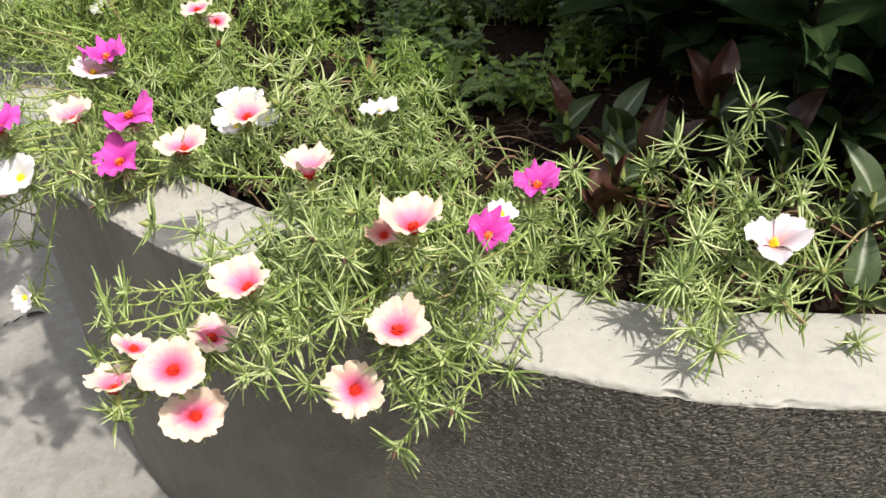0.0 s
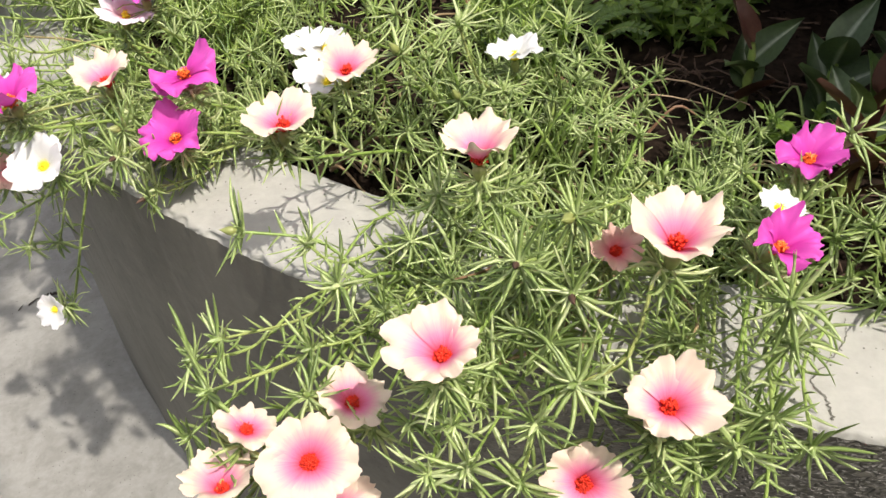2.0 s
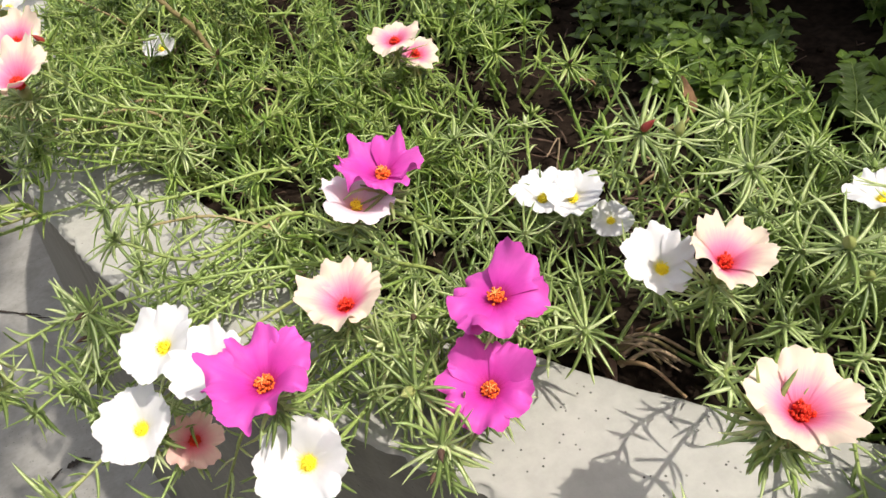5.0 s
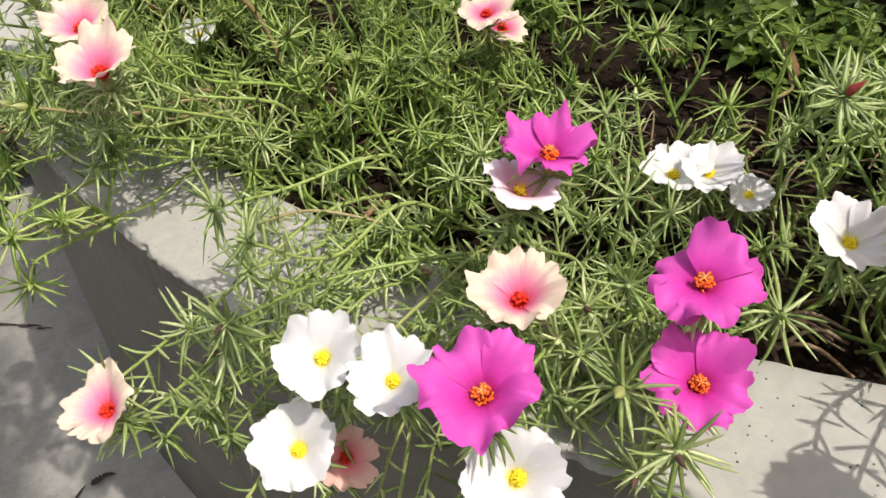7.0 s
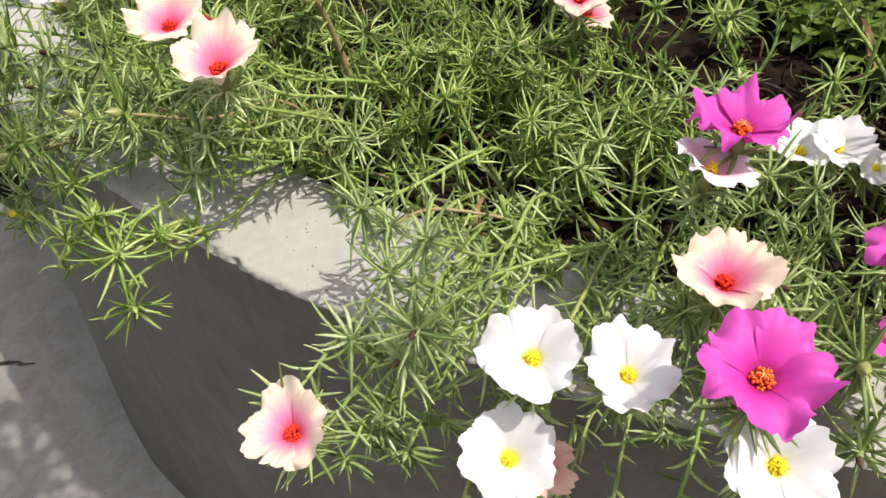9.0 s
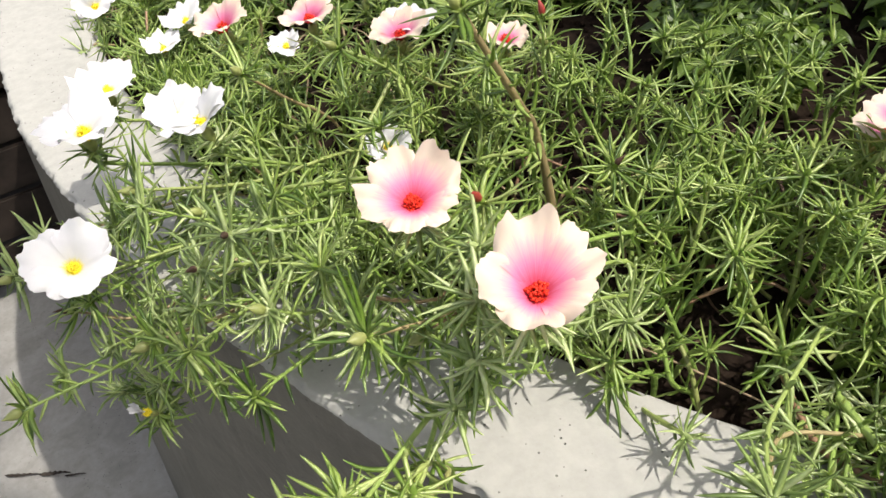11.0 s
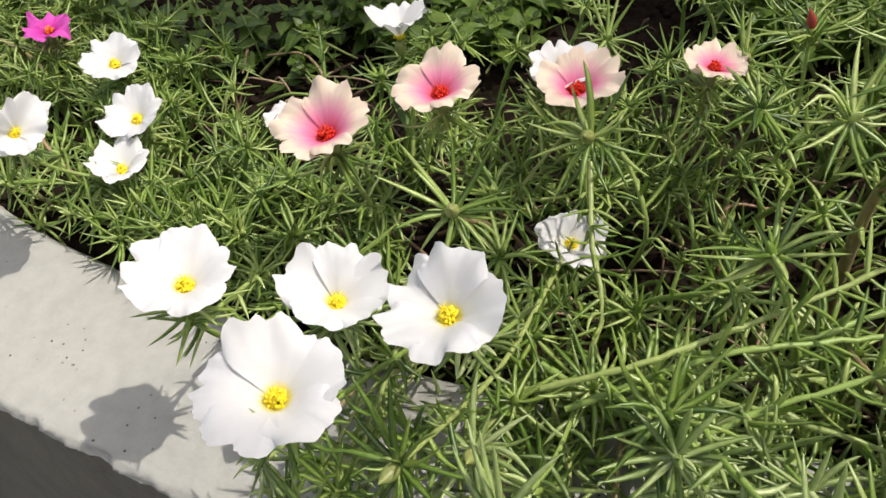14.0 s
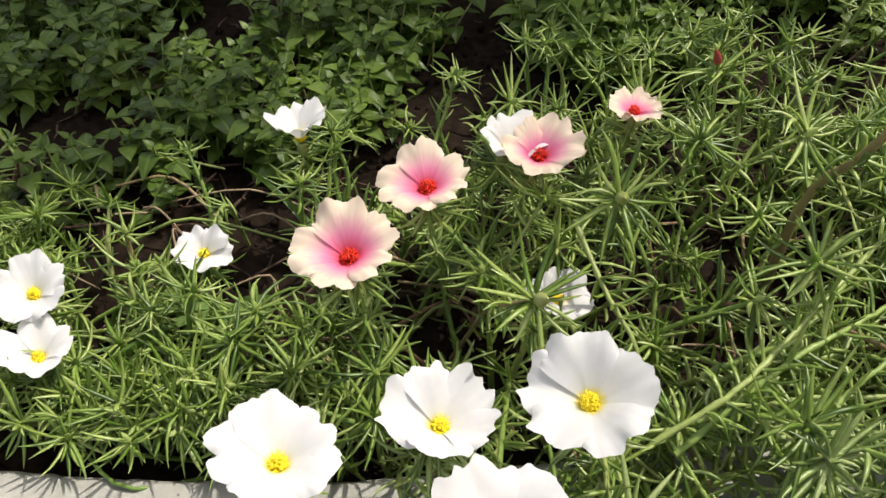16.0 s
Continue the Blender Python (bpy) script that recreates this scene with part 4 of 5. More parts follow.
made = 0
while made < 700:
    i = int(rng.integers(first - 30, last))
    u = rng.random()
    k = WALL_W + 0.008 + 0.025 * (line[i, 1] > 0.42) + (reach[i] - WALL_W - 0.008) * u
    x, y = line[i] - outward[i] * k
    if (bare(x, y) or math.hypot(x - 0.36, y) < 0.06 or math.hypot(x + 0.095, y - 0.645) < 0.055) and rng.random() < 0.92:
        continue
    if x > 0.41 and rng.random() < 0.8:
        continue
    tall = 0.045 + 0.045 * rng.random() + 0.03 * max(0, noise.noise(Vector((x * 7, y * 7, 9))))
    if k < 0.14:
        tall *= 0.75
    if x > 0.28 and -0.36 < y < -0.15:
        tall *= 0.65
    if y > 0.52:
        tall *= 0.75
    lean = rng.normal(size=2) * 0.028
    root = np.array((x, y, soil_height(x, y) - 0.003))
    tip = root + np.array((lean[0], lean[1], tall))
    mid = root + (tip - root) * 0.5 + np.array((*rng.normal(size=2) * 0.008, 0.006))
    if hides_flower([root, mid, tip], 0.022):
        continue
    near = k < 0.22 and n_things[0] < 190
    shoot([root, mid, tip], 0.62 + 0.38 * rng.random(), 7 + int(rng.integers(0, 7)), "", near, "", 0.0052, 0.1, 0.0017, 0.3 + 0.6 * rng.random())
    made += 1

# long lax stems that lie over the wall and hang down from it: (x, y, z of the tips, spreads, how many)
SPILL_FRONT = [(0.19, -0.425, 0.635, 0.045, 0.03, 0.025, 22), (0.1, -0.4, 0.605, 0.045, 0.03, 0.02, 12), (0.275, -0.475, 0.605, 0.022, 0.02, 0.025, 9), (0.19, -0.35, 0.63, 0.04, 0.03, 0.02, 18),
         (-0.06, -0.15, 0.62, 0.035, 0.03, 0.02, 16), (-0.18, -0.11, 0.6, 0.03, 0.03, 0.02, 7), (-0.145, -0.165, 0.555, 0.02, 0.02, 0.03, 4), (0.48, -0.45, 0.625, 0.02, 0.015, 0.015, 8),
         (-0.175, -0.03, 0.61, 0.02, 0.025, 0.01, 5), (-0.02, -0.14, 0.62, 0.03, 0.02, 0.02, 8)]
SPILL_FAR = [(-0.3, 0.245, 0.625, 0.03, 0.025, 0.02, 7), (-0.345, 0.3, 0.63, 0.028, 0.04, 0.022, 16), (-0.39, 0.28, 0.58, 0.02, 0.03, 0.03, 6), (-0.27, 0.27, 0.64, 0.03, 0.04, 0.02, 6),
         (-0.225, 0.125, 0.66, 0.022, 0.025, 0.02, 9), (-0.26, 0.19, 0.65, 0.02, 0.03, 0.02, 4), (-0.258, 0.5, 0.6, 0.02, 0.04, 0.012, 12), (-0.272, 0.54, 0.592, 0.012, 0.04, 0.008, 26),
         (-0.2, 0.44, 0.61, 0.03, 0.02, 0.012, 4)]
for x, y, z, sx, sy, sz, n in SPILL_FRONT + SPILL_FAR:
    for _ in range(n):
        tip = np.array((x + rng.normal() * sx, y + rng.normal() * sy, z + rng.normal() * sz))
        if inside(tip[0], tip[1]) > 0.0:
            tip[2] = max(tip[2], TOP_Z + 0.018)
        if x < 0 and tip[1] > 0.40 and inside(tip[0], tip[1]) < WALL_W + 0.004:
            continue
        r = root_for(tip[0], tip[1], 0.02)
        if 0.03 < tip[0] < 0.13 and tip[1] < -0.28:
            r = np.array((0.18 + 0.02 * rng.normal(), -0.295 + 0.015 * rng.normal(), SOIL_Z))
        path = rise(r, tip, 0.35)
        for p in path[1:3]:
            p[2] = max(p[2], TOP_Z + 0.012)
        if hides_flower(path, 0.022):
            continue
        shoot(path, 0.74 + 0.26 * rng.random(), 11 + int(rng.integers(0, 4)), "dry" if rng.random() < 0.08 else "", n_things[0] < 300, "", 0.0056, 0.05, 0.0011)

# bare creeping stems low in the mat
red_stems, dry_stems = Soup(), Soup()
for q in range(210):
    i = int(rng.integers(first, last - 60))
    k = WALL_W + 0.01 + rng.random() * 0.2
    x, y = line[i] - outward[i] * k
    d = tan[i] * rng.normal() * 0.06 + outward[i] * rng.normal() * 0.02
    p0 = np.array((x, y, soil_height(x, y) + 0.004))
    p3 = np.array((x + d[0], y + d[1], soil_height(x + d[0], y + d[1]) + 0.01 + 0.02 * rng.random()))
    if inside(p3[0], p3[1]) < WALL_W + 0.012:
        continue
    m = (p0 + p3) / 2 + np.array((*rng.normal(size=2) * 0.01, 0.018))
    tube((far_stems, red_stems, dry_stems)[q % 3], bezier([p0, m, p3], 9), np.linspace(1.0, 0.6, 9) * (0.0009 if q % 3 == 2 else 0.0014), 6)


def bare_stem(points, r=0.0015, mat=None, label="long green trailing moss rose shoot, nearly bare"):
    p = np.asarray(points, float)
    s = Soup()
    tube(s, bezier(p - p[0], 34) + 0.0005 * rng.normal(size=(34, 3)) * np.linspace(0, 1, 34)[:, None], np.linspace(r, r * 0.7, 34) * (0.9 + 0.25 * (np.arange(34) % 6 == 2)), 7)
    lv = Soup()
    q = bezier(p - p[0], 16)
    for k in range(40):
        i = int(rng.integers(3, 15))
        t = unit(q[i + 1] - q[i]) if i < 15 else unit(q[i] - q[i - 1])
        a, b = across(t)
        o = math.cos(2.4 * k) * a + math.sin(2.4 * k) * b
        needle(lv, q[i] + o * 0.001, o + t * 0.5, 0.012 + 0.01 * rng.random(), 0.001, 0.3 * rng.normal())
    ob = empty("trailing_shoot", p[0], label, "shoot", "trailing shoots")
    link("stem", s.mesh("stem"), mat or M_STEM, ob)
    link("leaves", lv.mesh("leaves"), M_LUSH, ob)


bare_stem([(-0.264, 0.300, 0.640), (-0.240, 0.270, 0.655), (-0.19, 0.235, 0.662), (-0.14, 0.20, 0.675)])
bare_stem([(-0.262, 0.290, 0.632), (-0.225, 0.252, 0.655), (-0.19, 0.215, 0.655), (-0.13, 0.16, 0.64)])
bare_stem([(-0.285, 0.255, 0.628), (-0.246, 0.240, 0.645), (-0.205, 0.205, 0.660), (-0.17, 0.18, 0.665)])
bare_stem([(-0.26, 0.32, 0.615), (-0.232, 0.262, 0.63), (-0.215, 0.20, 0.635), (-0.20, 0.13, 0.62)])
RED_TRAIL = "reddish brown trailing moss rose stem lying on the wall"
bare_stem([(-0.065, 0.075, 0.572), (-0.088, 0.045, 0.586), (-0.096, 0.021, 0.588), (-0.084, -0.006, 0.588), (-0.070, -0.035, 0.593)], 0.0021, M_REDSTEM, RED_TRAIL)
bare_stem([(-0.075, 0.036, 0.598), (-0.083, 0.009, 0.601), (-0.084, -0.012, 0.600), (-0.076, -0.036, 0.596)], 0.0024)
bare_stem([(-0.236, 0.318, 0.606), (-0.236, 0.278, 0.603), (-0.229, 0.236, 0.605), (-0.240, 0.20, 0.598)], 0.0019)
bare_stem([(-0.266, 0.312, 0.592), (-0.262, 0.288, 0.594), (-0.245, 0.26, 0.598), (-0.222, 0.225, 0.604)], 0.0017)
bare_stem([(-0.205, 0.255, 0.61), (-0.183, 0.227, 0.61), (-0.169, 0.193, 0.605), (-0.15, 0.16, 0.59)], 0.0019)
bare_stem([(-0.203, 0.276, 0.608), (-0.178, 0.234, 0.622), (-0.132, 0.205, 0.62), (-0.10, 0.18, 0.60)], 0.0018)
bare_stem([(-0.155, 0.345, 0.65), (-0.185, 0.325, 0.635), (-0.207, 0.306, 0.62), (-0.235, 0.30, 0.60)], 0.0016)
made = 0
while made < 24:
    x, y = -0.30 + 0.42 * rng.random(), -0.15 + 0.52 * rng.random()
    a, L = rng.random() * 6.28, 0.04 + 0.07 * rng.random()
    x3, y3 = x + math.cos(a) * L, y + math.sin(a) * L
    if min(inside(x, y), inside(x3, y3)) < WALL_W + 0.02 or inside(x3, y3) > 0.33:
        continue
    p0, p3 = np.array((x, y, 0.575 + 0.02 * rng.random())), np.array((x3, y3, 0.60 + 0.045 * rng.random()))
    bare_stem([p0, (p0 + p3) / 2 + np.array((*rng.normal(size=2) * 0.012, 0.012 * rng.normal())), p3], 0.0014)
    made += 1

rest = empty("moss_rose_mat", (0, 0, 0), "dense mat of moss rose needles and stems filling the bed", "foliage", "", "stuff")
link("leaves", far_leaves.mesh("leaves"), M_NEEDLE, rest)
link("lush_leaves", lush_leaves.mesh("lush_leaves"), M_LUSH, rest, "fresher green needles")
link("stems", far_stems.mesh("stems"), M_STEM, rest)
link("red_stems", red_stems.mesh("red_stems"), M_REDSTEM, rest, "reddish brown creeping stems")
link("dry_stems", dry_stems.mesh("dry_stems"), M_STRAW, rest, "dry straw coloured stems")

# ---------------------------------------------------------------- broad-leaved ground cover
def blade_leaf(length, width, fold=0.25, droop=0.3, shape=1.0, nu=5, nv=8, teeth=0.0):
    """A leaf along +x from its base, with a folded midrib and a drooping point."""
    v = np.linspace(0, 1, nv)[:, None]
    u = np.linspace(-1, 1, nu)[None, :]
    w = np.sin(np.pi * np.clip(v, 0, 1) ** (0.62 * shape)) ** 0.85 * (1 - 0.15 * v)
    w = w * (1 + teeth * np.sin(v * 40))
    x = v * length + 0 * u
    y = u * w * width / 2
    z = np.abs(u) * w * width / 2 * fold - droop * length * v**2 + 0.03 * length * np.sin(5 * v + 3 * u)
    return np.stack([x, y, z], -1)


def placed(pts, m):
    a = np.array(m)
    return pts @ a[:3, :3].T + a[:3, 3]


def leaf_pose(at, heading, pitch, roll=0.0):
    return Matrix.Translation(Vector(at)) @ Matrix.Rotation(heading, 4, "Z") @ Matrix.Rotation(-pitch, 4, "Y") @ Matrix.Rotation(roll, 4, "X")


mint_leaf_shapes = []
for k in range(4):
    s = Soup()
    s.grid(blade_leaf(0.021 + 0.003 * k, 0.0155 + 0.002 * k, 0.22, 0.18 + 0.08 * k, 0.85, 5, 7, 0.03))
    mint_leaf_shapes.append((s.mesh("leaf"), s.v[0]))


def sprig_plan(tall):
    """Where the pairs of leaves of a sprig sit: (height, heading, pitch, size, shape)."""
    plan, h, turn = [], 0.012, rng.random() * 3.14
    while h < tall:
        for side in (0, math.pi):
            plan.append((h, turn + side + 0.2 * rng.normal(), -0.1 + 0.5 * rng.random(), 0.44 + 0.30 * rng.random() + 0.10 * (h > tall * 0.6), int(rng.integers(0, 4))))
        turn += math.pi / 2
        h += 0.010 + 0.006 * rng.random()
    for side in (0, math.pi):
        plan.append((tall, turn + side, 0.8, 0.42, 0))
    return plan


def sprig(at, tall, lean, thing):
    plan = sprig_plan(tall)
    top = np.array((lean[0], lean[1], tall))
    if thing:
        ob = empty("ground_cover_sprig", at, "low green sprig with paired oval leaves on the soil", "plant", "ground cover sprigs")
        s = Soup()
        tube(s, bezier([(0, 0, -0.004), top * 0.5 + np.array((0, 0, 0.004)), top], 6), np.linspace(0.0011, 0.0007, 6), 5)
        link("stem", s.mesh("stem"), M_STEM, ob)
        for h, a, p, size, kind in plan:
            lf = link("leaf", mint_leaf_shapes[kind][0], M_MINT, ob)
            lf.matrix_basis = leaf_pose(top * (h / tall), a, p) @ Matrix.Scale(size, 4)
        return
    tube(cover_stems, bezier([at, at + top * 0.5, at + top], 5), np.linspace(0.0011, 0.0007, 5), 4)
    for h, a, p, size, kind in plan:
        m = leaf_pose(at + top * (h / tall), a, p) @ Matrix.Scale(size, 4)
        cover.grid(placed(mint_leaf_shapes[kind][1].reshape(7, 5, 3), m))


cover, cover_stems = Soup(), Soup()
count = 0
for _ in range(4200):
    i = int(rng.integers(max(first - 120, 0), last + 60))
    j = min(max(i, first), last)
    k = reach[j] + 0.0 + 0.62 * rng.random() ** 1.2
    x, y = line[i] - outward[i] * k
    if x > 0.46 + 0.6 * max(y + 0.05, 0) and rng.random() < 0.95:
        continue
    if bare(x, y) or noise.noise(Vector((x * 8, y * 8, 3))) < -0.08 - 0.3 * max(k - reach[j] - 0.3, 0):
        continue
    far = k - reach[j]
    at = np.array((x, y, soil_height(x, y)))
    thing = far < 0.2 and count < 70
    sprig(at, 0.018 + 0.034 * rng.random() + 0.05 * min(far, 0.5), rng.normal(size=2) * 0.016, thing)
    count += thing
for x, y in ((-0.10, 0.665), (-0.085, 0.635), (-0.12, 0.63), (-0.07, 0.60), (-0.13, 0.668), (-0.05, 0.575), (-0.075, 0.66), (0.37, 0.01), (0.35, -0.02), (0.385, 0.035), (0.34, 0.03)):
    sprig(np.array((x, y, soil_height(x, y))), 0.03 + 0.02 * rng.random(), rng.normal(size=2) * 0.014, True)
ground_cover = empty("ground_cover", (0, 0, 0), "thick low green ground cover of oval leaves in shade", "ground cover", "", "stuff")
link("leaves", cover.mesh("leaves"), M_MINT, ground_cover)
link("stems", cover_stems.mesh("stems"), M_STEM, ground_cover)

# ---------------------------------------------------------------- striped and purple foliage plants
def foliage_plant(at, n, length, width, mat, label, spread=0.9, name="foliage_plant", second=None):
    ob = empty(name, (at[0], at[1], soil_height(at[0], at[1])), label, "plant", "foliage plants")
    start = rng.random() * 6.28
    for k in range(n):
        L = length * (0.75 + 0.45 * rng.random())
        s = Soup()
        s.grid(blade_leaf(L, width * L / length, 0.55, 0.25 * rng.random() + 0.05, 1.05, 7, 12))
        lf = link("leaf", s.mesh("leaf"), second if second and rng.random() < 0.28 else mat, ob)
        lf.matrix_basis = leaf_pose((0, 0, 0.006 + 0.012 * k), start + 2.39996 * k, 0.5 + (1 - spread) + 0.5 * rng.random(), 0.3 * rng.normal())
    s = Soup()
    tube(s, [(0, 0, -0.01), (0.002, 0, 0.01 + 0.006 * n), (0, 0, 0.012 * n)], [0.004, 0.004, 0.002], 6)
    link("stem", s.mesh("stem"), M_STEM, ob)


STRIPED = "dark green striped foliage plant with folded pointed leaves"
for x, y, n, L in ((0.47, -0.235, 5, 0.055), (0.485, -0.175, 6, 0.062), (0.535, -0.20, 6, 0.062), (0.57, -0.26, 5, 0.06), (0.44, -0.135, 5, 0.055), (0.63, -0.23, 6, 0.065), (0.60, -0.13, 6, 0.07), (0.66, -0.33, 6, 0.06), (0.72, -0.2, 6, 0.075), (0.60, -0.42, 4, 0.05)):
    foliage_plant((x, y), n, L * 0.88, L * 0.50, M_STRIPE, STRIPED, 0.8, "foliage_plant", M_PURPLE)
for x, y in ((0.438, -0.285), (0.455, -0.275), (0.50, -0.22)):
    foliage_plant((x, y), 5, 0.052, 0.024, M_PURPLE, "purple and green foliage plant with upright folded leaves", 0.5, "foliage_plant", M_GREENLEAF)

for k in range(42):
    i = int(rng.integers(max(first - 80, 0), last + 80))
    j = min(max(i, first), last)
    d = reach[j] + 0.65 + 0.8 * rng.random()
    x, y = line[i] - outward[i] * d
    if k < 16:
        x, y = 0.84 + 0.6 * rng.random(), -0.40 + 0.8 * rng.random()
    if k > 33:
        x, y = 0.64 + 0.3 * rng.random(), -0.22 + 0.07 * (k - 33) + 0.02 * rng.normal()
    ob = empty("shrub", (x, y, soil_height(x, y)), "dark green broad-leaved shrub, leaf colour lowered for deep shade", "shrub", "shrubs")
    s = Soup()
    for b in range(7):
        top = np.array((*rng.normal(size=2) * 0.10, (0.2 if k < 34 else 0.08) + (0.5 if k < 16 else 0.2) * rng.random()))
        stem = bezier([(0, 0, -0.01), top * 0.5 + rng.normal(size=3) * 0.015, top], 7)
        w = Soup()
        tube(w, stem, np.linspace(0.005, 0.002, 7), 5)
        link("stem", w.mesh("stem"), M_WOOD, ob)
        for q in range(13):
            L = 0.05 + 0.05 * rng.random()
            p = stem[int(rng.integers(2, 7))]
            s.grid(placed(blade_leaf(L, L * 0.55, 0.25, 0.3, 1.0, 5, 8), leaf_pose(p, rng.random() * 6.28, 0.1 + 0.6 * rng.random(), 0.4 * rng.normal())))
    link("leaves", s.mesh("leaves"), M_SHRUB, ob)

# a dry leaf on an arching twig among the ground cover
twig = empty("fallen_twig", (0.196, 0.054, 0.556), "thin arching brown twig with one dry leaf on the soil", "twig")
s = Soup()
tube(s, bezier([(0, 0, -0.006), (-0.003, -0.036, 0.036), (0.010, -0.046, 0.046), (0.034, -0.030, 0.036), (0.041, -0.017, 0.032)], 20), np.linspace(0.0013, 0.0009, 20), 6)
link("stem", s.mesh("stem"), M_REDSTEM, twig)
s = Soup()
s.grid(blade_leaf(0.034, 0.015, 0.9, 0.15, 0.9, 7, 12, 0.05))
lf = link("dry_leaf", s.mesh("dry_leaf"), M_BROWN, twig, "folded brown dry leaf")
lf.matrix_basis = leaf_pose((0.041, -0.017, 0.030), 1.4, 1.2, 0.5)

# a withered reddish brown clump lying on the soil against the wall
clump = empty("withered_clump", (0.093, -0.135, soil_height(0.093, -0.135)), "withered reddish brown leaf clump with bare stems on soil", "dead plant")
for k in range(6):
    s = Soup()
    s.grid(blade_leaf(0.016 + 0.008 * rng.random(), 0.013, 0.9, 0.9, 0.9, 5, 9, 0.08))
    lf = link("dry_leaf", s.mesh("dry_leaf"), M_DRY, clump, "crumpled dark brown leaf")
    lf.matrix_basis = leaf_pose((0.004 * rng.normal(), 0.004 * rng.normal(), 0.010 + 0.006 * rng.random()), 1.05 * k, 0.5 * rng.random(), rng.normal())
for k in range(7):
    a = -0.5 + 0.35 * rng.normal()
    L = 0.03 + 0.03 * rng.random()
    s = Soup()
    tube(s, bezier([(0.004, 0.003 * k - 0.01, 0.008), (L * 0.5 * math.cos(a), L * 0.5 * math.sin(a) + 0.003 * k - 0.01, 0.018 + 0.006 * rng.random()), (L * math.cos(a), L * math.sin(a) + 0.003 * k - 0.01, 0.004)], 10), np.linspace(0.0016, 0.0010, 10), 6)
    link("bare_stem", s.mesh("bare_stem"), (M_STRAW, M_REDSTEM)[k % 2], clump)

# grass blades between the flowers
for x, y, h, turn in ((-0.175, 0.535, 0.10, 2.9), (-0.170, 0.532, 0.08, 2.6), (-0.165, 0.530, 0.07, 3.4), (-0.168, 0.538, 0.06, -1.9), (-0.105, 0.505, 0.07, 1.2)):
    s = Soup()
    s.grid(blade_leaf(h, 0.007, 0.5, 0.45, 0.8, 5, 12))
    g = link("grass_blade", s.mesh("grass_blade"), M_GRASS)
    g.matrix_basis = leaf_pose((x, y, soil_height(x, y)), turn, 0.95)
    tagged(g, "fresh green grass blade arching from the soil", "grass", "grass blades")


def fern_leaf(at, heading, pitch, length):
    ob = empty("compound_leaf", at, "small feathery compound leaf of a seedling", "leaf", "seedling leaves")
    s = Soup()
    pts = bezier([(0, 0, 0), (length * 0.5, 0, 0.004), (length, 0, -0.006)], 10)
    tube(s, pts, np.linspace(0.0007, 0.0003, 10), 4)
    link("stem", s.mesh("stem"), M_STEM, ob)
    s = Soup()
    s.grid(blade_leaf(0.013, 0.006, 0.2, 0.1, 1.0, 3, 6))
    me = s.mesh("leaflet")
    for k in range(7):
        for side in (-1, 1):
            lf = link("leaflet", me, M_MINT, ob)
            lf.matrix_basis = leaf_pose(pts[min(9, 2 + k)], side * 1.2, 0.1)
    ob.matrix_basis = leaf_pose(at, heading, pitch)


for x, y, z, a, p, L in ((0.328, -0.036, 0.59, 1.2, 0.9, 0.05), (0.335, -0.028, 0.58, 0.3, 0.4, 0.045), (0.318, -0.020, 0.578, 2.2, 0.3, 0.042), (0.352, -0.030, 0.578, -0.5, 0.3, 0.042), (0.26, -0.02, 0.57, -0.6, 0.3, 0.04), (0.12, 0.50, 0.62, 1.0, 0.5, 0.055), (-0.15, 0.41, 0.575, 0.5, 0.3, 0.03)):
    fern_leaf((x, y, z), a, p, L)

# ---------------------------------------------------------------- beyond the planter
# an unseen plain wall, added behind the camera to darken the planter's front
bm = bmesh.new()
bmesh.ops.create_cube(bm, size=1.0, matrix=Matrix.Translation((0.5, -2.8, 1.3)) @ Matrix.Diagonal((9.0, 0.2, 2.6, 1)))
me = bpy.data.meshes.new("skylight_block_wall")
bm.to_mesh(me)
bm.free()
tagged(link("skylight_block_wall", me, M_FACE), "plain grey unseen wall added to block skylight", "wall", kind="structure")

# board shape added where only a dark, striped area is known
bench = empty("dark_board_shape", (-0.95, 1.40, 0), "low dark shape of horizontal boards, added for a dark area", "bench")
def board(name, x0, x1, y0, y1, z0, z1, parent):
    b = bmesh.new()
    bmesh.ops.create_cube(b, size=1.0, matrix=Matrix.Translation(((x0 + x1) / 2, (y0 + y1) / 2, (z0 + z1) / 2)) @ Matrix.Diagonal((x1 - x0, y1 - y0, z1 - z0, 1)))
    bmesh.ops.bevel(b, geom=b.edges[:], offset=0.004, segments=2, affect="EDGES")
    me = bpy.data.meshes.new(name)
    b.to_mesh(me)
    b.free()
    return link(name, me, M_WOOD, parent)


for k in range(4):
    board("board", -1.1, 0.52, -0.24 + 0.0 * k, -0.215, 0.03 + 0.085 * k, 0.108 + 0.085 * k, bench)
for k in range(5):
    board("seat_board", -1.1, 0.52, -0.25 + 0.1 * k, -0.16 + 0.1 * k, 0.375, 0.40, bench)
for x in (-1.05, 0.44):
    board("leg", x, x + 0.06, -0.205, -0.14, 0.0, 0.372, bench)
    board("leg", x, x + 0.06, 0.10, 0.165, 0.0, 0.372, bench)

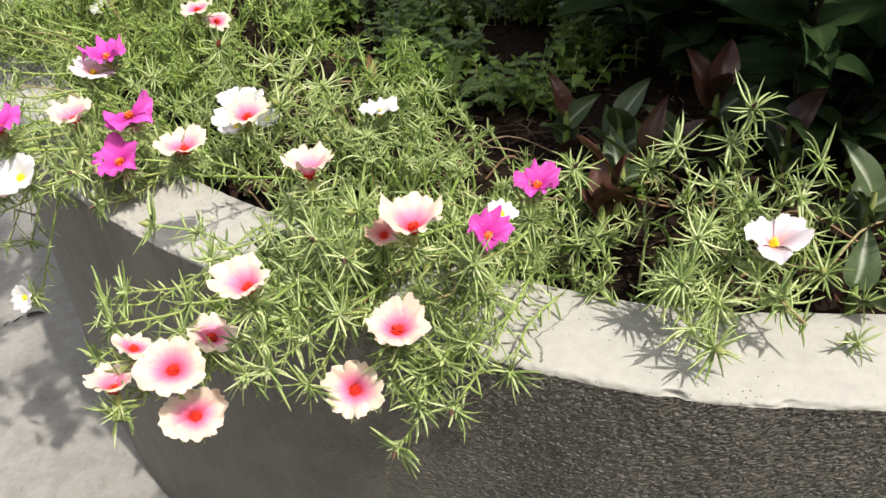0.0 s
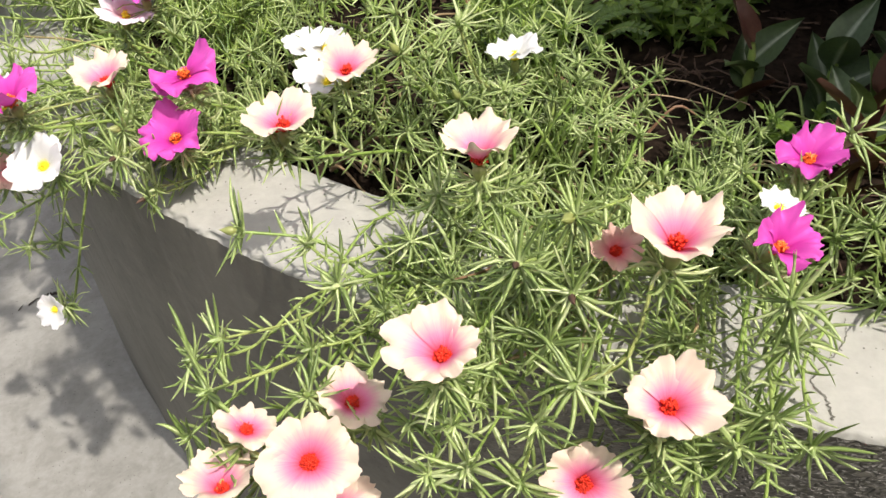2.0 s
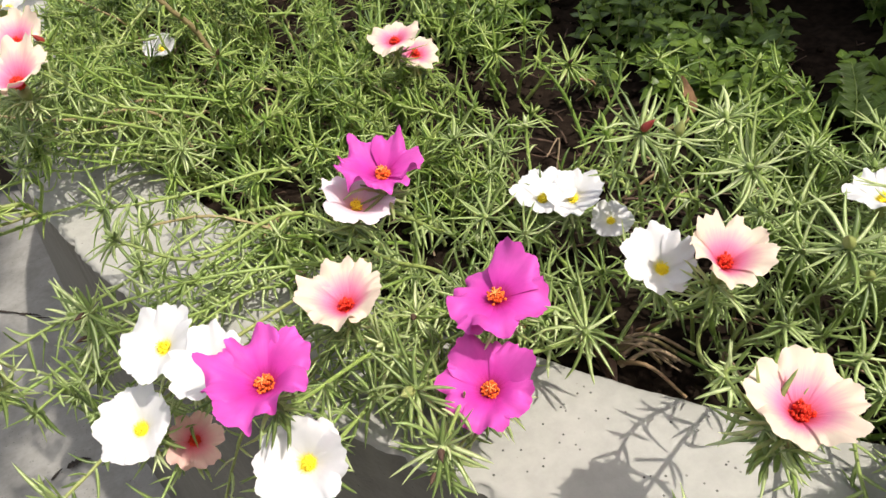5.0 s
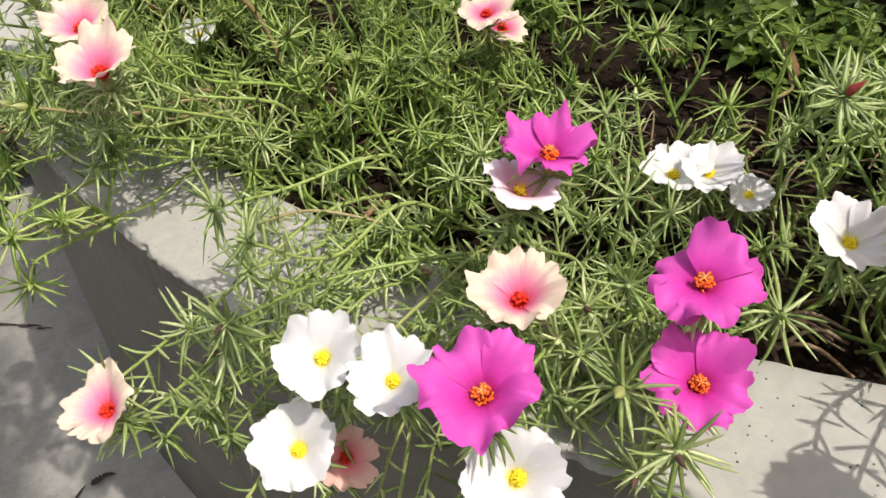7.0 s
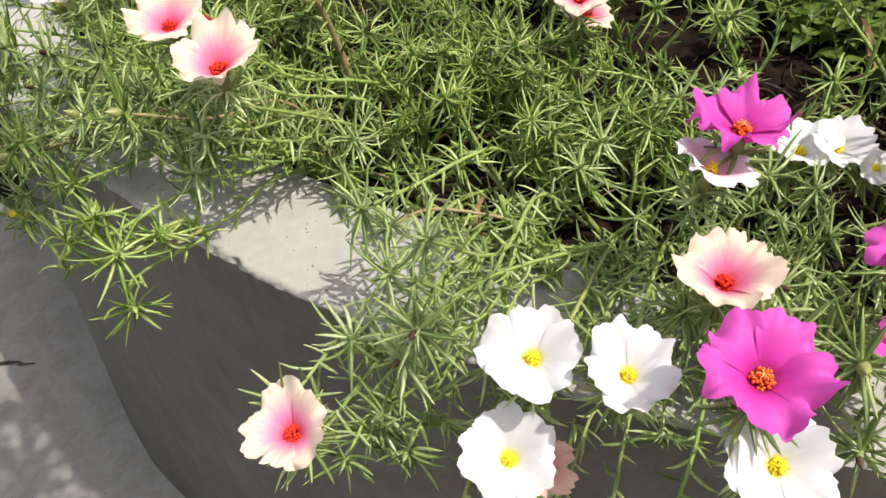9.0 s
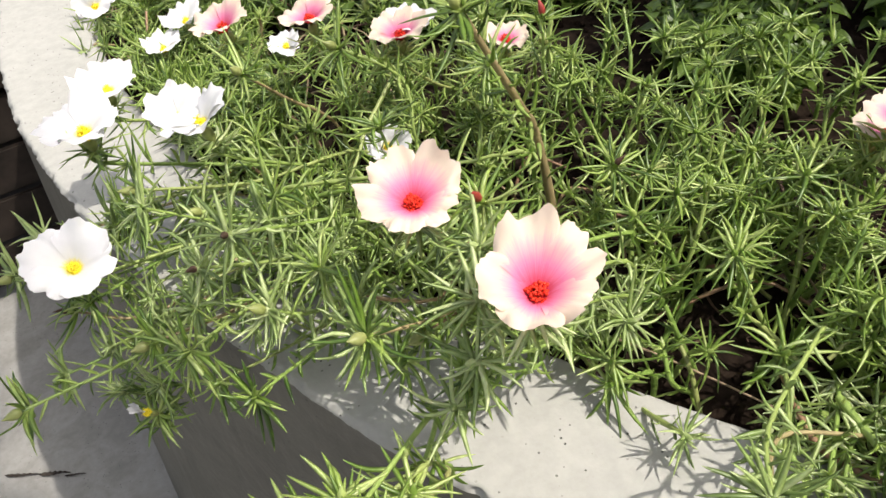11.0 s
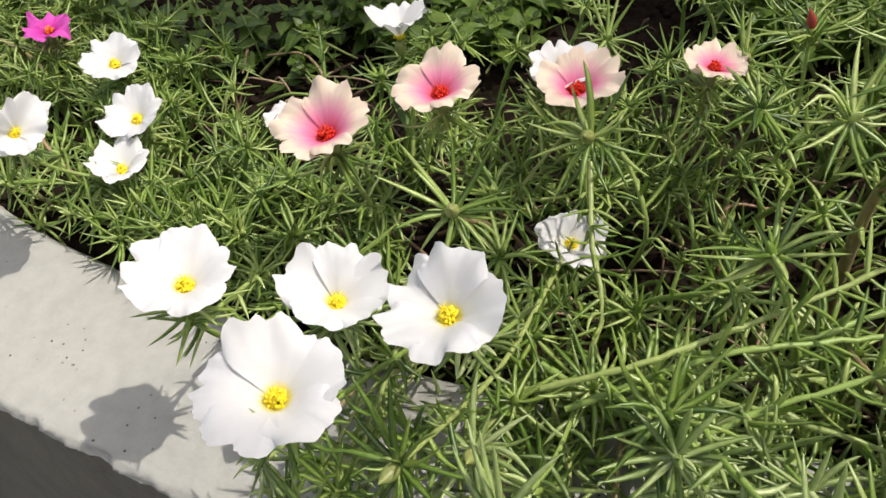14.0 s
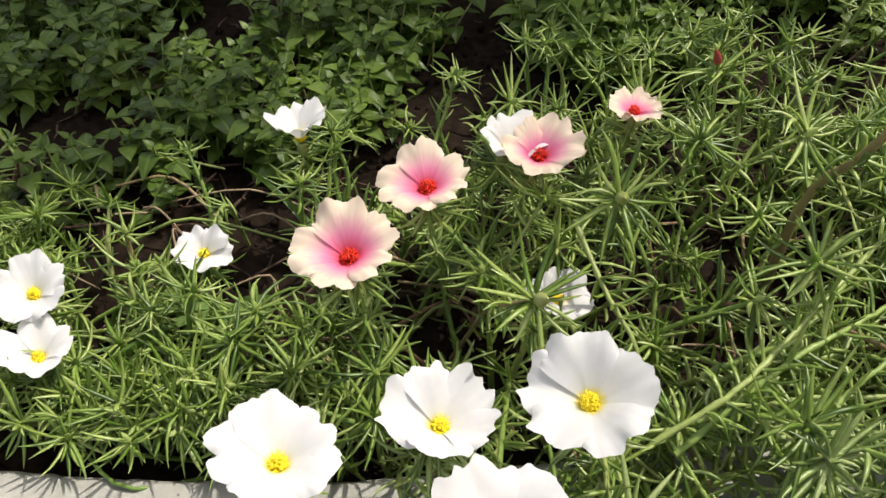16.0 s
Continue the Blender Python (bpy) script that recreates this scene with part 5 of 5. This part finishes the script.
# dark scrap shapes for a clump and a crack-like mark on the paving
for x, y, a, L, w in ((-0.524, 0.364, 0.3, 0.030, 0.012), (-0.545, 0.350, 0.9, 0.022, 0.006), (-0.508, 0.372, -0.2, 0.020, 0.008), (-0.560, 0.340, 1.3, 0.016, 0.004),
                      (-0.69, 0.772, -0.5, 0.055, 0.005), (-0.645, 0.745, -0.45, 0.045, 0.007), (-0.612, 0.722, -0.4, 0.03, 0.004)):
    s = Soup()
    s.grid(blade_leaf(L, w, 0.5, 0.05, 1.0, 5, 13, 0.35))
    d = link("dead_leaf", s.mesh("dead_leaf"), M_SCRAP)
    d.matrix_basis = leaf_pose((x, y, 0.004), a, 0.02)
    tagged(d, "thin dark scrap shape on the paving", "dead leaf", "dead leaves")

# an unseen tree, placed so that its crown shades the back of the bed
tree = empty("shade_tree", (2.0, 0.4, SOIL_Z), "unseen garden tree, its leaves placed to shade the bed", "tree")
s = Soup()
trunk = bezier([(0, 0, -0.05), (0.03, 0.02, 0.8), (-0.05, -0.1, 1.6), (-0.2, -0.3, 2.4)], 14)
tube(s, trunk, np.linspace(0.09, 0.045, 14), 10)
link("trunk", s.mesh("trunk"), M_CHIP, tree)
crown, limbs = Soup(), Soup()
back = np.array(tree.location)


# each leaf is set on the sun's line to the spot it shades
def crown_leaf(x, y, z, rise_by):
    if z > 0.5 and inside(x, y) < 0.24:
        return None
    p = np.array((x, y, z)) + np.array(sun_dir) * (rise_by / sun_dir.z) - back
    L = 0.05 + 0.05 * rng.random()
    crown.grid(placed(blade_leaf(L, L * 0.6, 0.2, 0.2, 1.0, 3, 6), leaf_pose(p, rng.random() * 6.28, 0.5 * rng.normal(), 0.5 * rng.normal())))
    return p


def gap(x, y):
    """Gaps in the crown that let flecks of sun on to the ground cover and the lone flower at the back."""
    if (x + 0.095) ** 2 + (y - 0.516) ** 2 < 0.007:
        return True
    return x < 0.62 + 0.2 * max(y, 0) and noise.noise(Vector((x * 7.5, y * 7.5, 4))) + 0.5 * noise.noise(Vector((x * 17, y * 17, 8))) > 0.03


tips = []
for _ in range(5200):
    i = int(rng.integers(max(first - 150, 0), last + 110))
    j = min(max(i, first), last)
    d = reach[j] + 0.06 + 1.5 * rng.random()
    x, y = line[i] - outward[i] * d
    if x > 3 or gap(x, y):
        continue
    edge = (d - reach[j]) / (0.32 if x < 0.32 and y < 0.45 else 0.14)
    if noise.noise(Vector((x * 7, y * 7, 6))) * 0.9 > edge - 0.15:
        continue
    p = crown_leaf(x, y, 0.62, 1.5 + 0.7 * rng.random())
    if p is not None and d > reach[j] + 0.45 and rng.random() < 0.012:
        tips.append(p)
# two lower layers, added out of view to cut skylight over the bed
for _ in range(4200):
    i = int(rng.integers(max(first - 150, 0), last + 110))
    j = min(max(i, first), last)
    d = reach[j] + 0.16 + 0.9 * rng.random() ** 1.4
    x, y = line[i] - outward[i] * d
    if x < 3 and not gap(x, y):
        crown_leaf(x, y, 0.62, 0.75 + 0.7 * rng.random())
for _ in range(5600):
    x, y = 0.64 + 1.2 * rng.random(), -0.5 + 1.3 * rng.random()
    if inside(x, y) > 0.33:
        crown_leaf(x, y, 0.62, 0.35 + 0.7 * rng.random())
high = []
for _ in range(3600):
    x, y = -0.92 + 0.56 * rng.random(), -0.25 + 1.6 * rng.random()
    n = noise.noise(Vector((x * 6, y * 6, 2))) + 0.4 * noise.noise(Vector((x * 15, y * 15, 2)))
    if inside(x + 0.244, y - 0.24) > -0.03 or inside(x + 0.294, y - 0.289) > -0.045 or (x + 0.652) ** 2 + (y - 0.555) ** 2 < 0.006 or (y < 0.44 + 0.1 * n and n < 0.13):
        continue
    high.append(crown_leaf(x, y, 0.0, 3.6 + 0.8 * rng.random()))
# one long bough carries the high leaves that reach out over the paving
bough = bezier([trunk[-1], (trunk[-1] + high[0]) / 2 + np.array((0, 0, 0.25)), sum(high) / len(high)], 16)
tube(limbs, bough, np.linspace(0.009, 0.004, 16), 6)
for p in high[:: len(high) // 14]:
    tube(limbs, bezier([bough[-3], (bough[-2] + p) / 2 + np.array((0, 0, 0.03)), p], 6), np.linspace(0.003, 0.0015, 6), 5)
for p in tips:
    a = trunk[int(rng.integers(8, 14))]
    tube(limbs, bezier([a, (a + p) / 2 + np.array((0, 0, 0.15)), p], 8), np.linspace(0.018, 0.003, 8), 5)
link("limbs", limbs.mesh("limbs"), M_CHIP, tree)
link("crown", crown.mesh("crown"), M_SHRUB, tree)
